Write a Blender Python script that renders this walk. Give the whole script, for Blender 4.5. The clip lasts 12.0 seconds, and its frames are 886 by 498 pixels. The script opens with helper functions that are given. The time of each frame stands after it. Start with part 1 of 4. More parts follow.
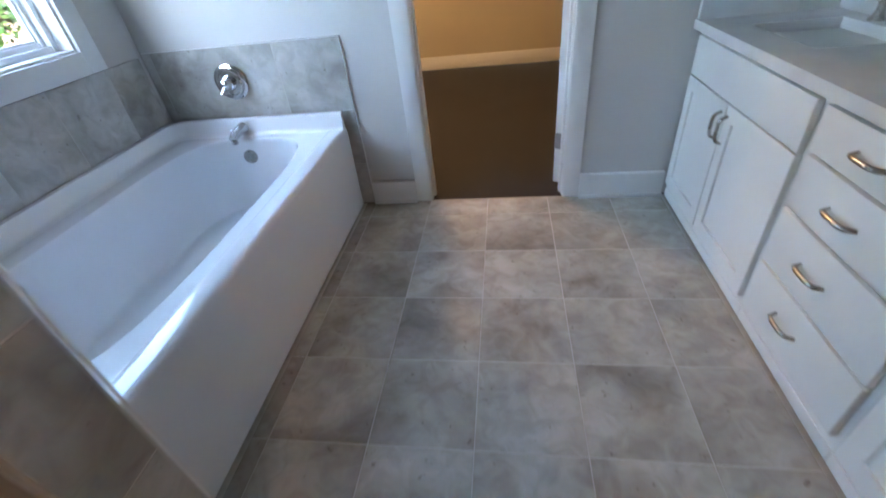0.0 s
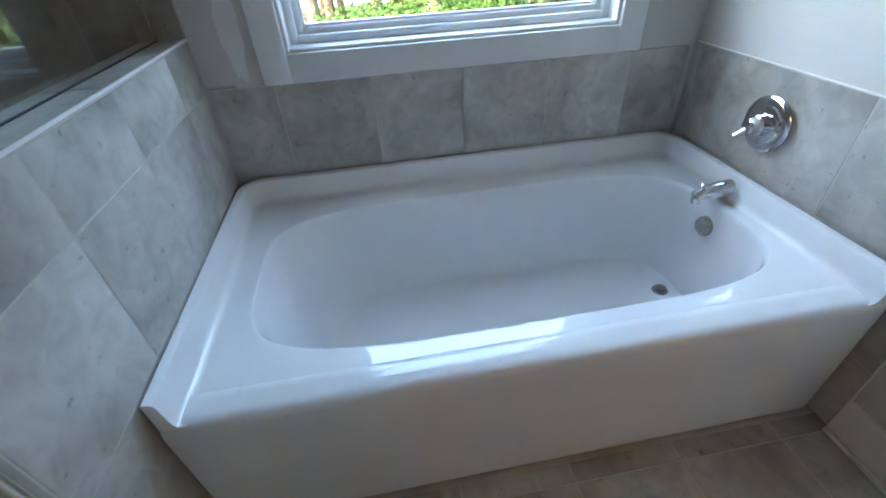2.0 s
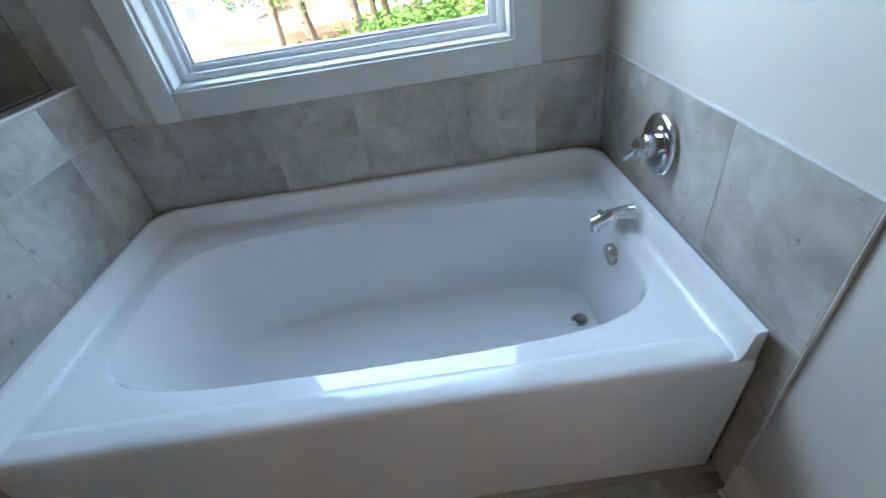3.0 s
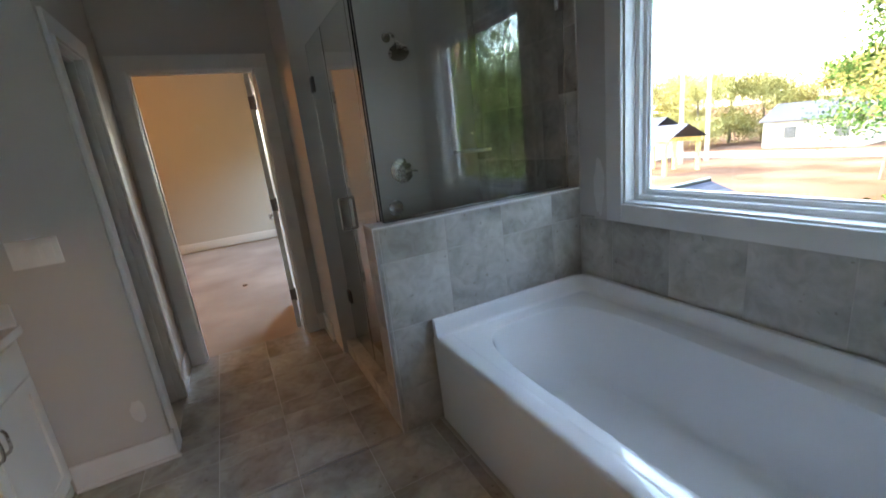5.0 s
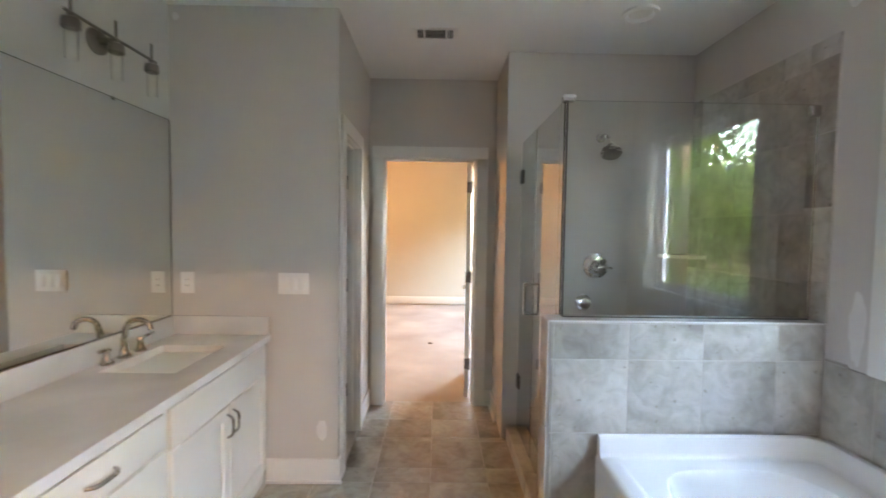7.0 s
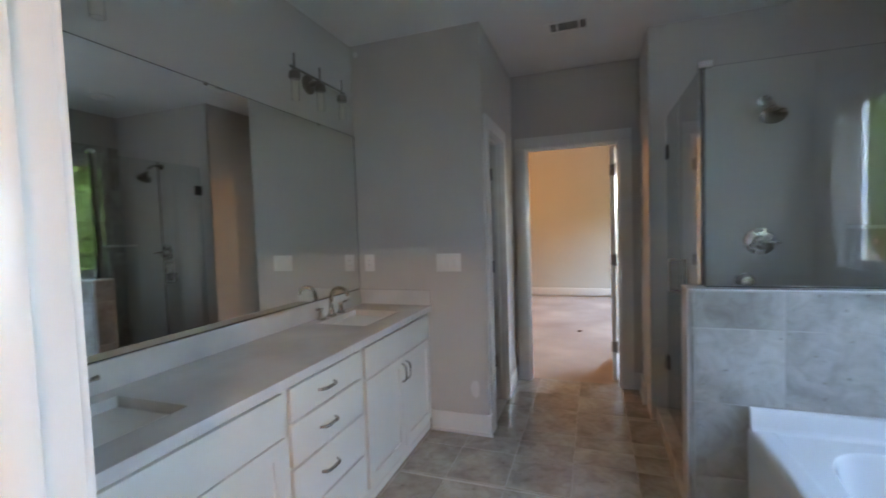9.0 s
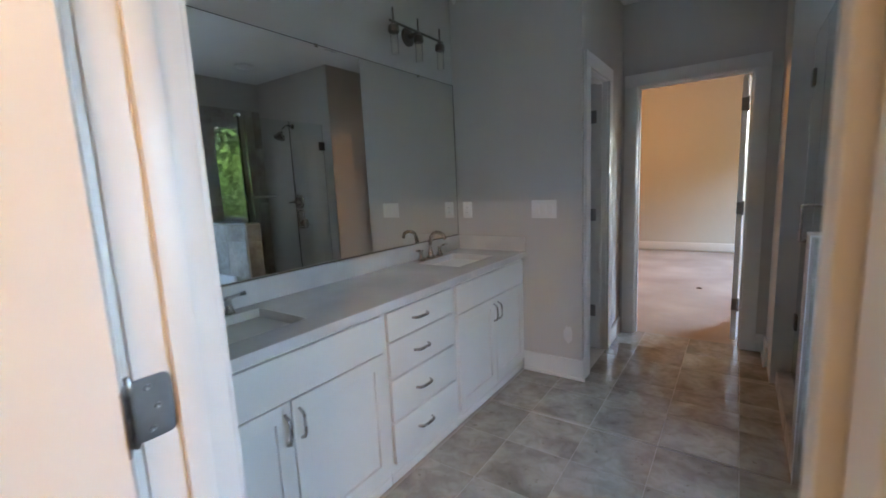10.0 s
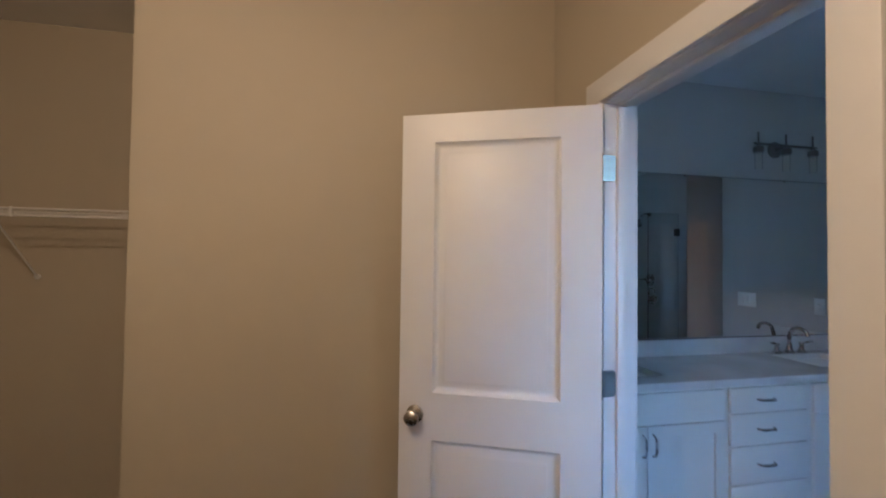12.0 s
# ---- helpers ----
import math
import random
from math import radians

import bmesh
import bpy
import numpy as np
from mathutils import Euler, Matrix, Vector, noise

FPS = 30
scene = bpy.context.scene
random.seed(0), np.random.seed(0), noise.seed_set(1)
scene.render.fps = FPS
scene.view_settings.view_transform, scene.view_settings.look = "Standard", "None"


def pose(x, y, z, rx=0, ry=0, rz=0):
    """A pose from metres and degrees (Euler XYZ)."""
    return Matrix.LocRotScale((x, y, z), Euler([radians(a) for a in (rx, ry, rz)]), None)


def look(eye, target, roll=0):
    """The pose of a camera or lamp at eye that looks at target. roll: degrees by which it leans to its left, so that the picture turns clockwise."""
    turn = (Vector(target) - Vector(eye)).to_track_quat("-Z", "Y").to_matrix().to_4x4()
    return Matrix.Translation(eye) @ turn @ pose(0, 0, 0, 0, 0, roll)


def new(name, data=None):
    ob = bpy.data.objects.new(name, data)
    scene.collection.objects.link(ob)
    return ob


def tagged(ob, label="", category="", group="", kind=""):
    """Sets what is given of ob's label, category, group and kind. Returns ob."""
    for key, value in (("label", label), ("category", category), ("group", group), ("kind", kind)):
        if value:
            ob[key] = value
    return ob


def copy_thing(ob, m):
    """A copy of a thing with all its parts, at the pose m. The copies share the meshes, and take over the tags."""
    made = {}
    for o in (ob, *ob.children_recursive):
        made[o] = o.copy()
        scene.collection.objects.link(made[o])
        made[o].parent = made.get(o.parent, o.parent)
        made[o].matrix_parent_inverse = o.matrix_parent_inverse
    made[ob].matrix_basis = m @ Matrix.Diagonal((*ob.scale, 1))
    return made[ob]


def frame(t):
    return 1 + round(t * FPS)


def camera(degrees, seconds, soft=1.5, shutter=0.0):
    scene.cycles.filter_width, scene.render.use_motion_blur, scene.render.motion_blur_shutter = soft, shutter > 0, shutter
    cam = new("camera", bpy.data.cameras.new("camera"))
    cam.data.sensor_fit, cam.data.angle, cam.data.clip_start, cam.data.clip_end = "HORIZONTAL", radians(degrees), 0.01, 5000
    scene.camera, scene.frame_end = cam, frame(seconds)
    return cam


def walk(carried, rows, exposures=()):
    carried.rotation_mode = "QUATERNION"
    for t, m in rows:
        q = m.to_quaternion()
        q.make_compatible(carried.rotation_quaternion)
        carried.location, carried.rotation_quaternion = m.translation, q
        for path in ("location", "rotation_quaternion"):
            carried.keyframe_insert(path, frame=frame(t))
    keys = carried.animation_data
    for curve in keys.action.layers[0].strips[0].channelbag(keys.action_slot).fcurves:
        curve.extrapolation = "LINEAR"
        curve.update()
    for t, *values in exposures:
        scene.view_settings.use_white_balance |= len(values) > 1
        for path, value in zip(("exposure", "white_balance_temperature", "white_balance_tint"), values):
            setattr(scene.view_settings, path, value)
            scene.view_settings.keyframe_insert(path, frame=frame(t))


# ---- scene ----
cam = camera(92.4, 12.0, soft=1.7, shutter=0.35)
PATH = [
    (0, (-0.851, 2.112, 1.227), (-0.551, 0.526, 0.046), -7.1),
    (0.5, (-0.783, 1.888, 1.215), (-0.302, 0.257, 0.163), -4.8),
    (1, (-0.601, 1.675, 1.237), (0.519, 0.464, 0.105), -7.5),
    (1.5, (-0.61, 1.446, 1.245), (0.923, 0.875, 0.093), 0.6),
    (2, (-0.599, 1.221, 1.28), (0.988, 1.005, 0.082), -3.5),
    (2.5, (-0.533, 0.907, 1.307), (1.064, 0.813, 0.106), -7.6),
    (2.7, (-0.547, 0.781, 1.299), (1.053, 0.736, 0.1), -8.5),
    (4.3, (-0.597, 0.105, 1.325), (0.654, 1.376, 0.42), -9.3),
    (4.5, (-0.655, 0.018, 1.358), (0.295, 1.594, 0.574), -6.5),
    (5, (-0.764, 0.004, 1.406), (0.078, 1.744, 0.896), -6.5),
    (5.5, (-0.756, 0.045, 1.46), (0.18, 1.79, 1.177), -4.3),
    (6, (-0.675, 0.025, 1.471), (0.046, 1.889, 1.393), -1.1),
    (6.5, (-0.676, 0.007, 1.417), (-0.307, 1.971, 1.343), -0.2),
    (7, (-0.723, -0.042, 1.438), (-0.697, 1.956, 1.345), 0.8),
    (7.2, (-0.722, -0.083, 1.455), (-0.834, 1.912, 1.364), -0.7),
    (8.8, (-0.672, -0.343, 1.357), (-1.139, 1.599, 1.265), -1.8),
    (9, (-0.624, -0.315, 1.347), (-1.29, 1.568, 1.252), -1.9),
    (9.5, (-0.527, -0.296, 1.318), (-1.534, 1.417, 1.093), -2.0),
    (10, (-0.475, -0.353, 1.303), (-1.608, 1.269, 1.012), -2.7),
    (10.5, (-0.283, -0.552, 1.314), (-1.626, 0.907, 1.057), -3.7),
    (10.6, (-0.238, -0.595, 1.315), (-1.631, 0.818, 1.065), -3.4),
    (11, (-0.088, -0.726, 1.308), (-1.702, 0.432, 1.073), -2.9),
    (11.5, (0.153, -0.892, 1.411), (-1.741, -0.266, 1.266), -2.3),
    (12, (0.185, -1.006, 1.438), (-1.771, -0.589, 1.486), 0.7),
]
# seconds, stops, kelvin, tint
EXPOSURES = [(0.0, 6.42, 6500, 10), (1.0, 6.22, 7000, 9), (2.0, 6.15, 7000, 7), (2.7, 6.12, 6800, 6), (4.5, 5.8, 8300, 10), (5.0, 5.7, 7600, 10), (5.5, 5.5, 7500, 11), (6.2, 5.2, 7100, 11), (6.6, 5.45, 7200, 11), (7.0, 7.08, 8200, 12), (7.2, 7.3, 8200, 12), (8.8, 6.25, 6900, 10), (9.5, 6.2, 6800, 10), (10.0, 6.15, 6700, 10), (10.5, 5.65, 6400, 10), (11.0, 5.6, 5900, 9), (11.5, 5.5, 5300, 8), (12.0, 5.4, 4800, 8)]
walk(cam, [(t, look(eye, target, roll)) for t, eye, target, roll in PATH], EXPOSURES)

# world, sun, lights, exposure
world = bpy.data.worlds.new("world")
scene.world = world
world.use_nodes = True
wn = world.node_tree
sky = wn.nodes.new("ShaderNodeTexSky")
sky.sky_type, sky.sun_disc = "NISHITA", False
wn.links.new(sky.outputs[0], wn.nodes["Background"].inputs[0])
wn.nodes["Background"].inputs[1].default_value = 0.15


def lamp(name, kind, energy, colour, m, size=0.1, size_y=None, angle=None):
    data = bpy.data.lights.new(name, kind)
    data.energy, data.color = energy, colour
    if kind == "AREA":
        data.shape, data.size, data.size_y = "RECTANGLE", size, size_y or size
    elif kind == "SUN":
        data.angle = radians(angle or 0.5)
    else:
        data.shadow_soft_size = size
    ob = new(name, data)
    ob.matrix_world = m
    return ob


# the sun stands over the yard and lights the ground beyond the window
sun_way = Vector((-0.25, 0.80, 0.55)).normalized()
sky.sun_elevation, sky.sun_rotation = math.asin(sun_way.z), math.atan2(sun_way.x, sun_way.y)
lamp("sun", "SUN", 0.28, (1.0, 0.90, 0.72), look((0, 0, 20), Vector((0, 0, 20)) - sun_way), angle=12)
# sky light in the bedroom window's opening
lamp("bedroom_daylight", "AREA", 0.055, (0.85, 0.92, 1.0), look((1.05, 6.6, 1.5), (-1, 6.6, 0.6)), 1.8, 1.4)
# warm bulbs on the closet's and the bedroom's ceilings
lamp("closet_bulb", "POINT", 0.98, (1.0, 0.62, 0.32), pose(0.05, -1.52, 2.45), 0.04)
lamp("bedroom_bulb", "POINT", 0.80, (1.0, 0.45, 0.115), pose(-2.0, 5.9, 2.30), 0.12)


# materials
def material(name, base, rough=0.5, metal=0.0, vary=0.08, scale=3.0, fine=60.0, bump=0.03, tint=None, spec=0.5, island=0.0):
    m = bpy.data.materials.new(name)
    m.use_nodes = True
    nt = m.node_tree
    n, ln = nt.nodes, nt.links
    b = n["Principled BSDF"]
    b.inputs["Metallic"].default_value = metal
    b.inputs["Specular IOR Level"].default_value = spec
    co = n.new("ShaderNodeTexCoord")
    big, small = n.new("ShaderNodeTexNoise"), n.new("ShaderNodeTexNoise")
    big.inputs["Scale"].default_value, big.inputs["Detail"].default_value = scale, 6
    small.inputs["Scale"].default_value, small.inputs["Detail"].default_value = fine, 4
    geo = n.new("ShaderNodeNewGeometry")
    ln.new(geo.outputs["Position"], big.inputs["Vector"])
    ln.new(geo.outputs["Position"], small.inputs["Vector"])
    ramp = n.new("ShaderNodeValToRGB")
    lo = [max(0, c * (1 - vary)) for c in base]
    hi = [min(1, c * (1 + vary)) for c in (tint or base)]
    ramp.color_ramp.elements[0].position, ramp.color_ramp.elements[1].position = 0.3, 0.7
    ramp.color_ramp.elements[0].color, ramp.color_ramp.elements[1].color = (*lo, 1), (*hi, 1)
    ln.new(big.outputs["Fac"], ramp.inputs["Fac"])
    last = ramp.outputs["Color"]
    if island:
        info, mix = n.new("ShaderNodeObjectInfo"), n.new("ShaderNodeHueSaturation")
        mr = n.new("ShaderNodeMapRange")
        mr.inputs["To Min"].default_value, mr.inputs["To Max"].default_value = 1 - island, 1 + island
        ln.new(info.outputs["Random"], mr.inputs["Value"])
        ln.new(mr.outputs["Result"], mix.inputs["Value"])
        ln.new(last, mix.inputs["Color"])
        last = mix.outputs["Color"]
    ln.new(last, b.inputs["Base Color"])
    r = n.new("ShaderNodeMapRange")
    r.inputs["To Min"].default_value, r.inputs["To Max"].default_value = max(0.02, rough * 0.85), min(1, rough * 1.15)
    ln.new(big.outputs["Fac"], r.inputs["Value"])
    ln.new(r.outputs["Result"], b.inputs["Roughness"])
    if bump:
        bp = n.new("ShaderNodeBump")
        bp.inputs["Strength"].default_value, bp.inputs["Distance"].default_value = min(1, bump * 10), 0.002
        ln.new(small.outputs["Fac"], bp.inputs["Height"])
        ln.new(bp.outputs["Normal"], b.inputs["Normal"])
    return m


def stone_tile(name, base, dark, light, rough, island=0.07):
    """Porcelain tile that imitates weathered limestone: broad clouds, blotches and small pits, shifted from tile to tile."""
    m = material(name, base, rough, vary=0.05)
    nt = m.node_tree
    n, ln = nt.nodes, nt.links
    b = n["Principled BSDF"]
    geo, info = n.new("ShaderNodeNewGeometry"), n.new("ShaderNodeObjectInfo")
    off = n.new("ShaderNodeVectorMath")
    off.operation = "MULTIPLY_ADD"
    comb = n.new("ShaderNodeCombineXYZ")
    for k in range(3):
        ln.new(info.outputs["Random"], comb.inputs[k])
    off.inputs[1].default_value = (13.0, 7.0, 11.0)
    ln.new(comb.outputs[0], off.inputs[0])
    ln.new(geo.outputs["Position"], off.inputs[2])
    cloud, blotch, pit = n.new("ShaderNodeTexNoise"), n.new("ShaderNodeTexNoise"), n.new("ShaderNodeTexNoise")
    cloud.inputs["Scale"].default_value, cloud.inputs["Detail"].default_value, cloud.inputs["Distortion"].default_value = 3.2, 8, 0.6
    blotch.inputs["Scale"].default_value, blotch.inputs["Detail"].default_value, blotch.inputs["Distortion"].default_value = 13.0, 9, 1.1
    pit.inputs["Scale"].default_value, pit.inputs["Detail"].default_value = 34.0, 5
    for t in (cloud, blotch, pit):
        ln.new(off.outputs[0], t.inputs["Vector"])
    r1 = n.new("ShaderNodeValToRGB")
    e = r1.color_ramp.elements
    e[0].position, e[0].color = 0.30, (*dark, 1)
    e[1].position, e[1].color = 0.72, (*light, 1)
    mid = e.new(0.50)
    mid.color = (*base, 1)
    ln.new(cloud.outputs["Fac"], r1.inputs["Fac"])
    r2 = n.new("ShaderNodeValToRGB")
    r2.color_ramp.elements[0].position, r2.color_ramp.elements[0].color = 0.32, (0.73, 0.71, 0.68, 1)
    r2.color_ramp.elements[1].position, r2.color_ramp.elements[1].color = 0.62, (1, 1, 1, 1)
    ln.new(blotch.outputs["Fac"], r2.inputs["Fac"])
    r3 = n.new("ShaderNodeValToRGB")
    r3.color_ramp.elements[0].position, r3.color_ramp.elements[0].color = 0.26, (0.55, 0.52, 0.48, 1)
    r3.color_ramp.elements[1].position, r3.color_ramp.elements[1].color = 0.34, (1, 1, 1, 1)
    ln.new(pit.outputs["Fac"], r3.inputs["Fac"])
    a = n.new("ShaderNodeMix")
    a.data_type, a.blend_type = "RGBA", "MULTIPLY"
    a.inputs["Factor"].default_value = 0.75
    ln.new(r1.outputs["Color"], a.inputs["A"])
    ln.new(r2.outputs["Color"], a.inputs["B"])
    c = n.new("ShaderNodeMix")
    c.data_type, c.blend_type = "RGBA", "MULTIPLY"
    c.inputs["Factor"].default_value = 0.8
    ln.new(a.outputs["Result"], c.inputs["A"])
    ln.new(r3.outputs["Color"], c.inputs["B"])
    hs, mr = n.new("ShaderNodeHueSaturation"), n.new("ShaderNodeMapRange")
    mr.inputs["To Min"].default_value, mr.inputs["To Max"].default_value = 1 - island, 1 + island
    ln.new(info.outputs["Random"], mr.inputs["Value"])
    ln.new(mr.outputs["Result"], hs.inputs["Value"])
    ln.new(c.outputs["Result"], hs.inputs["Color"])
    ln.new(hs.outputs["Color"], b.inputs["Base Color"])
    return m


def glass(name, tint=(1, 1, 1), rough=0.0):
    m = bpy.data.materials.new(name)
    m.use_nodes = True
    b = m.node_tree.nodes["Principled BSDF"]
    b.inputs["Base Color"].default_value = (*tint, 1)
    b.inputs["Transmission Weight"].default_value = 1.0
    b.inputs["Roughness"].default_value = rough
    b.inputs["IOR"].default_value = 1.5
    return m


def mirror_surface(name, colour):
    m = bpy.data.materials.new(name)
    m.use_nodes = True
    b = m.node_tree.nodes["Principled BSDF"]
    b.inputs["Base Color"].default_value = (*colour, 1)
    b.inputs["Metallic"].default_value, b.inputs["Roughness"].default_value = 1.0, 0.005
    return m


M_WALL = material("greige_wall_paint", (0.575, 0.553, 0.525), 0.62, vary=0.035, scale=1.2, fine=260, bump=0.006)
M_CLOSET = material("tan_wall_paint", (0.47, 0.415, 0.31), 0.65, vary=0.035, scale=1.2, fine=260, bump=0.006)
M_CEIL = material("white_ceiling_paint", (0.80, 0.80, 0.79), 0.8, vary=0.03, scale=1.5, fine=160, bump=0.015)
M_TRIM = material("white_semigloss_trim", (0.74, 0.735, 0.72), 0.32, vary=0.02, scale=5, fine=90, bump=0.008)
M_TAN_TRIM = material("tan_trim_paint", (0.60, 0.53, 0.42), 0.45, vary=0.03, scale=4, fine=90, bump=0.008)
M_DOOR = material("white_door_paint", (0.76, 0.755, 0.74), 0.38, vary=0.02, scale=4, fine=160, bump=0.015)
M_CAB = material("warm_white_cabinet_paint", (0.76, 0.75, 0.70), 0.35, vary=0.025, scale=4, fine=120, bump=0.008)
M_TUB = material("white_tub_acrylic", (0.80, 0.80, 0.81), 0.07, vary=0.015, scale=2, fine=30, bump=0.0, spec=0.38)
M_FLOOR_TILE = stone_tile("floor_stone_tile", (0.42, 0.395, 0.35), (0.275, 0.255, 0.22), (0.54, 0.52, 0.478), 0.21)
M_WALL_TILE = stone_tile("wall_stone_tile", (0.45, 0.43, 0.395), (0.29, 0.27, 0.24), (0.60, 0.585, 0.55), 0.42)
M_GROUT = material("warm_grey_grout", (0.50, 0.47, 0.43), 0.85, vary=0.12, scale=8, fine=200, bump=0.05)
M_QUARTZ = material("cultured_marble_top", (0.66, 0.65, 0.63), 0.14, vary=0.07, scale=4, fine=40, bump=0.0, tint=(0.70, 0.69, 0.67))
M_SINK = material("white_vitreous_sink", (0.82, 0.81, 0.79), 0.12, vary=0.01, bump=0.0)
M_CHROME = material("polished_chrome", (0.62, 0.62, 0.64), 0.09, 1.0, vary=0.03, bump=0.0)
M_NICKEL = material("brushed_nickel", (0.46, 0.44, 0.41), 0.27, 1.0, vary=0.06, scale=20, fine=300, bump=0.01)
M_DARK = material("dark_bronze_metal", (0.10, 0.092, 0.082), 0.35, 0.8, vary=0.1, bump=0.0)
M_HINGE = material("satin_hinge_steel", (0.28, 0.27, 0.265), 0.3, 1.0, vary=0.08, scale=30, bump=0.0)
M_PEWTER = material("brushed_pewter", (0.27, 0.25, 0.23), 0.3, 1.0, vary=0.08, scale=20, fine=200, bump=0.01)
M_PLATE = material("white_plastic_plate", (0.80, 0.80, 0.78), 0.3, vary=0.01, bump=0.0)
M_VINYL = material("white_vinyl_window", (0.80, 0.81, 0.82), 0.3, vary=0.01, bump=0.0)
M_GASKET_GAP = material("black_gasket_and_gaps", (0.02, 0.02, 0.02), 0.5, bump=0.0)
M_SUBFLOOR = material("pale_subfloor_board", (0.35, 0.27, 0.20), 0.7, vary=0.15, scale=1.3, fine=90, bump=0.05, tint=(0.40, 0.33, 0.27))
# near-black brown: the unlit closet's darkness is put into the floor colour
M_SHADED_FLOOR = material("shaded_brown_subfloor", (0.018, 0.014, 0.012), 0.85, vary=0.2, scale=2.0, fine=150, bump=0.06)
M_WIRE = material("white_coated_wire", (0.72, 0.70, 0.66), 0.4, vary=0.02, bump=0.0)
M_PATCH = material("drywall_patch", (0.70, 0.69, 0.675), 0.8, vary=0.05, scale=14, fine=120, bump=0.03)
M_GLASS = glass("clear_glass", (0.97, 1.0, 0.985))
M_SHADE = glass("seeded_glass", (1.0, 0.99, 0.96), 0.08)
M_MIRROR = mirror_surface("silvered_mirror", (0.80, 0.84, 0.82))
M_CLAY = material("red_clay_ground", (0.086, 0.044, 0.027), 0.9, vary=0.3, scale=0.25, fine=6, bump=0.1, tint=(0.120, 0.068, 0.044), spec=0.0)
M_SHINGLE = material("grey_roof_shingle", (0.055, 0.055, 0.066), 0.85, vary=0.25, scale=6, fine=80, bump=0.08, island=0.15, spec=0.0)
M_LUMBER = material("yellow_framing_lumber", (0.55, 0.36, 0.14), 0.7, vary=0.2, scale=3, fine=60, bump=0.03, spec=0.0)
M_BARK = material("brown_bark", (0.095, 0.066, 0.048), 0.9, vary=0.3, scale=6, fine=40, bump=0.1, spec=0.0)
M_LEAF = material("green_leaves", (0.024, 0.058, 0.012), 0.85, vary=0.35, scale=1.2, fine=20, bump=0.0, tint=(0.055, 0.092, 0.022), island=0.25, spec=0.0)
# yellow-green leaves paled further: the far trees' sunlit glare is in the colour
M_LEAF_SUNLIT = material("sunlit_yellow_green_leaves", (0.19, 0.165, 0.045), 0.85, vary=0.3, scale=0.8, fine=20, bump=0.0, tint=(0.25, 0.20, 0.07), island=0.25, spec=0.0)
M_CONCRETE = material("pale_concrete", (0.24, 0.21, 0.17), 0.85, vary=0.12, scale=1, fine=40, bump=0.05, spec=0.0)


# mesh helpers
def box(bm, x0, x1, y0, y1, z0, z1, bevel=0.0, m=None):
    """Adds a box, its edges rounded by bevel."""
    vs = [bm.verts.new((x, y, z)) for x in (x0, x1) for y in (y0, y1) for z in (z0, z1)]
    fs = [bm.faces.new([vs[i] for i in f]) for f in ((0, 1, 3, 2), (4, 6, 7, 5), (0, 4, 5, 1), (2, 3, 7, 6), (0, 2, 6, 4), (1, 5, 7, 3))]
    if bevel:
        es = list({e for f in fs for e in f.edges})
        out = bmesh.ops.bevel(bm, geom=es, offset=bevel, segments=2, profile=0.5, affect="EDGES")
        vs = list({v for f in out["faces"] for v in f.verts} | {v for v in vs if v.is_valid})
    if m:
        for v in vs:
            v.co = m @ v.co
    return vs


def loft(bm, rings, close_ring=True, cap_first=False, cap_last=False):
    """Skins rings of points with quads."""
    rows = [[bm.verts.new(p) for p in ring] for ring in rings]
    n = len(rows[0])
    for a, b in zip(rows, rows[1:]):
        for i in range(n if close_ring else n - 1):
            j = (i + 1) % n
            bm.faces.new((a[i], a[j], b[j], b[i]))
    if cap_first:
        bm.faces.new(list(reversed(rows[0])))
    if cap_last:
        bm.faces.new(rows[-1])
    return rows


def lathe(bm, profile, m=None, seg=24):
    """Turns a profile of (radius, height) round the z axis, then moves it by m."""
    m = m or Matrix()
    rings = [[m @ Vector((r * math.cos(2 * math.pi * k / seg), r * math.sin(2 * math.pi * k / seg), h)) for k in range(seg)] for r, h in profile]
    loft(bm, rings, True, True, True)


def sweep(bm, pts, radii, seg=12, flat=1.0):
    """A round bar along points; radii is one radius or one for each point."""
    pts = [Vector(p) for p in pts]
    radii = radii if isinstance(radii, (list, tuple)) else [radii] * len(pts)
    rings, up = [], None
    for i, p in enumerate(pts):
        d = (pts[min(i + 1, len(pts) - 1)] - pts[max(i - 1, 0)]).normalized()
        if up is None:
            up = d.orthogonal().normalized()
        up = (up - d * up.dot(d)).normalized()
        side = d.cross(up)
        rings.append([p + radii[i] * (math.cos(2 * math.pi * k / seg) * up + flat * math.sin(2 * math.pi * k / seg) * side) for k in range(seg)])
    loft(bm, rings, True, True, True)


def curve_points(pts, n=8):
    """Catmull-Rom points through pts."""
    pts = [Vector(p) for p in pts]
    ext = [2 * pts[0] - pts[1]] + pts + [2 * pts[-1] - pts[-2]]
    out = []
    for i in range(1, len(ext) - 2):
        a, b, c, d = ext[i - 1:i + 3]
        for k in range(n):
            t = k / n
            out.append(0.5 * ((2 * b) + (c - a) * t + (2 * a - 5 * b + 4 * c - d) * t * t + (3 * b - a - 3 * c + d) * t ** 3))
    return out + [pts[-1]]


def base_of(ob):
    v = Vector((0, 0, 0))
    while ob:
        v += ob.location
        ob = ob.parent
    return v


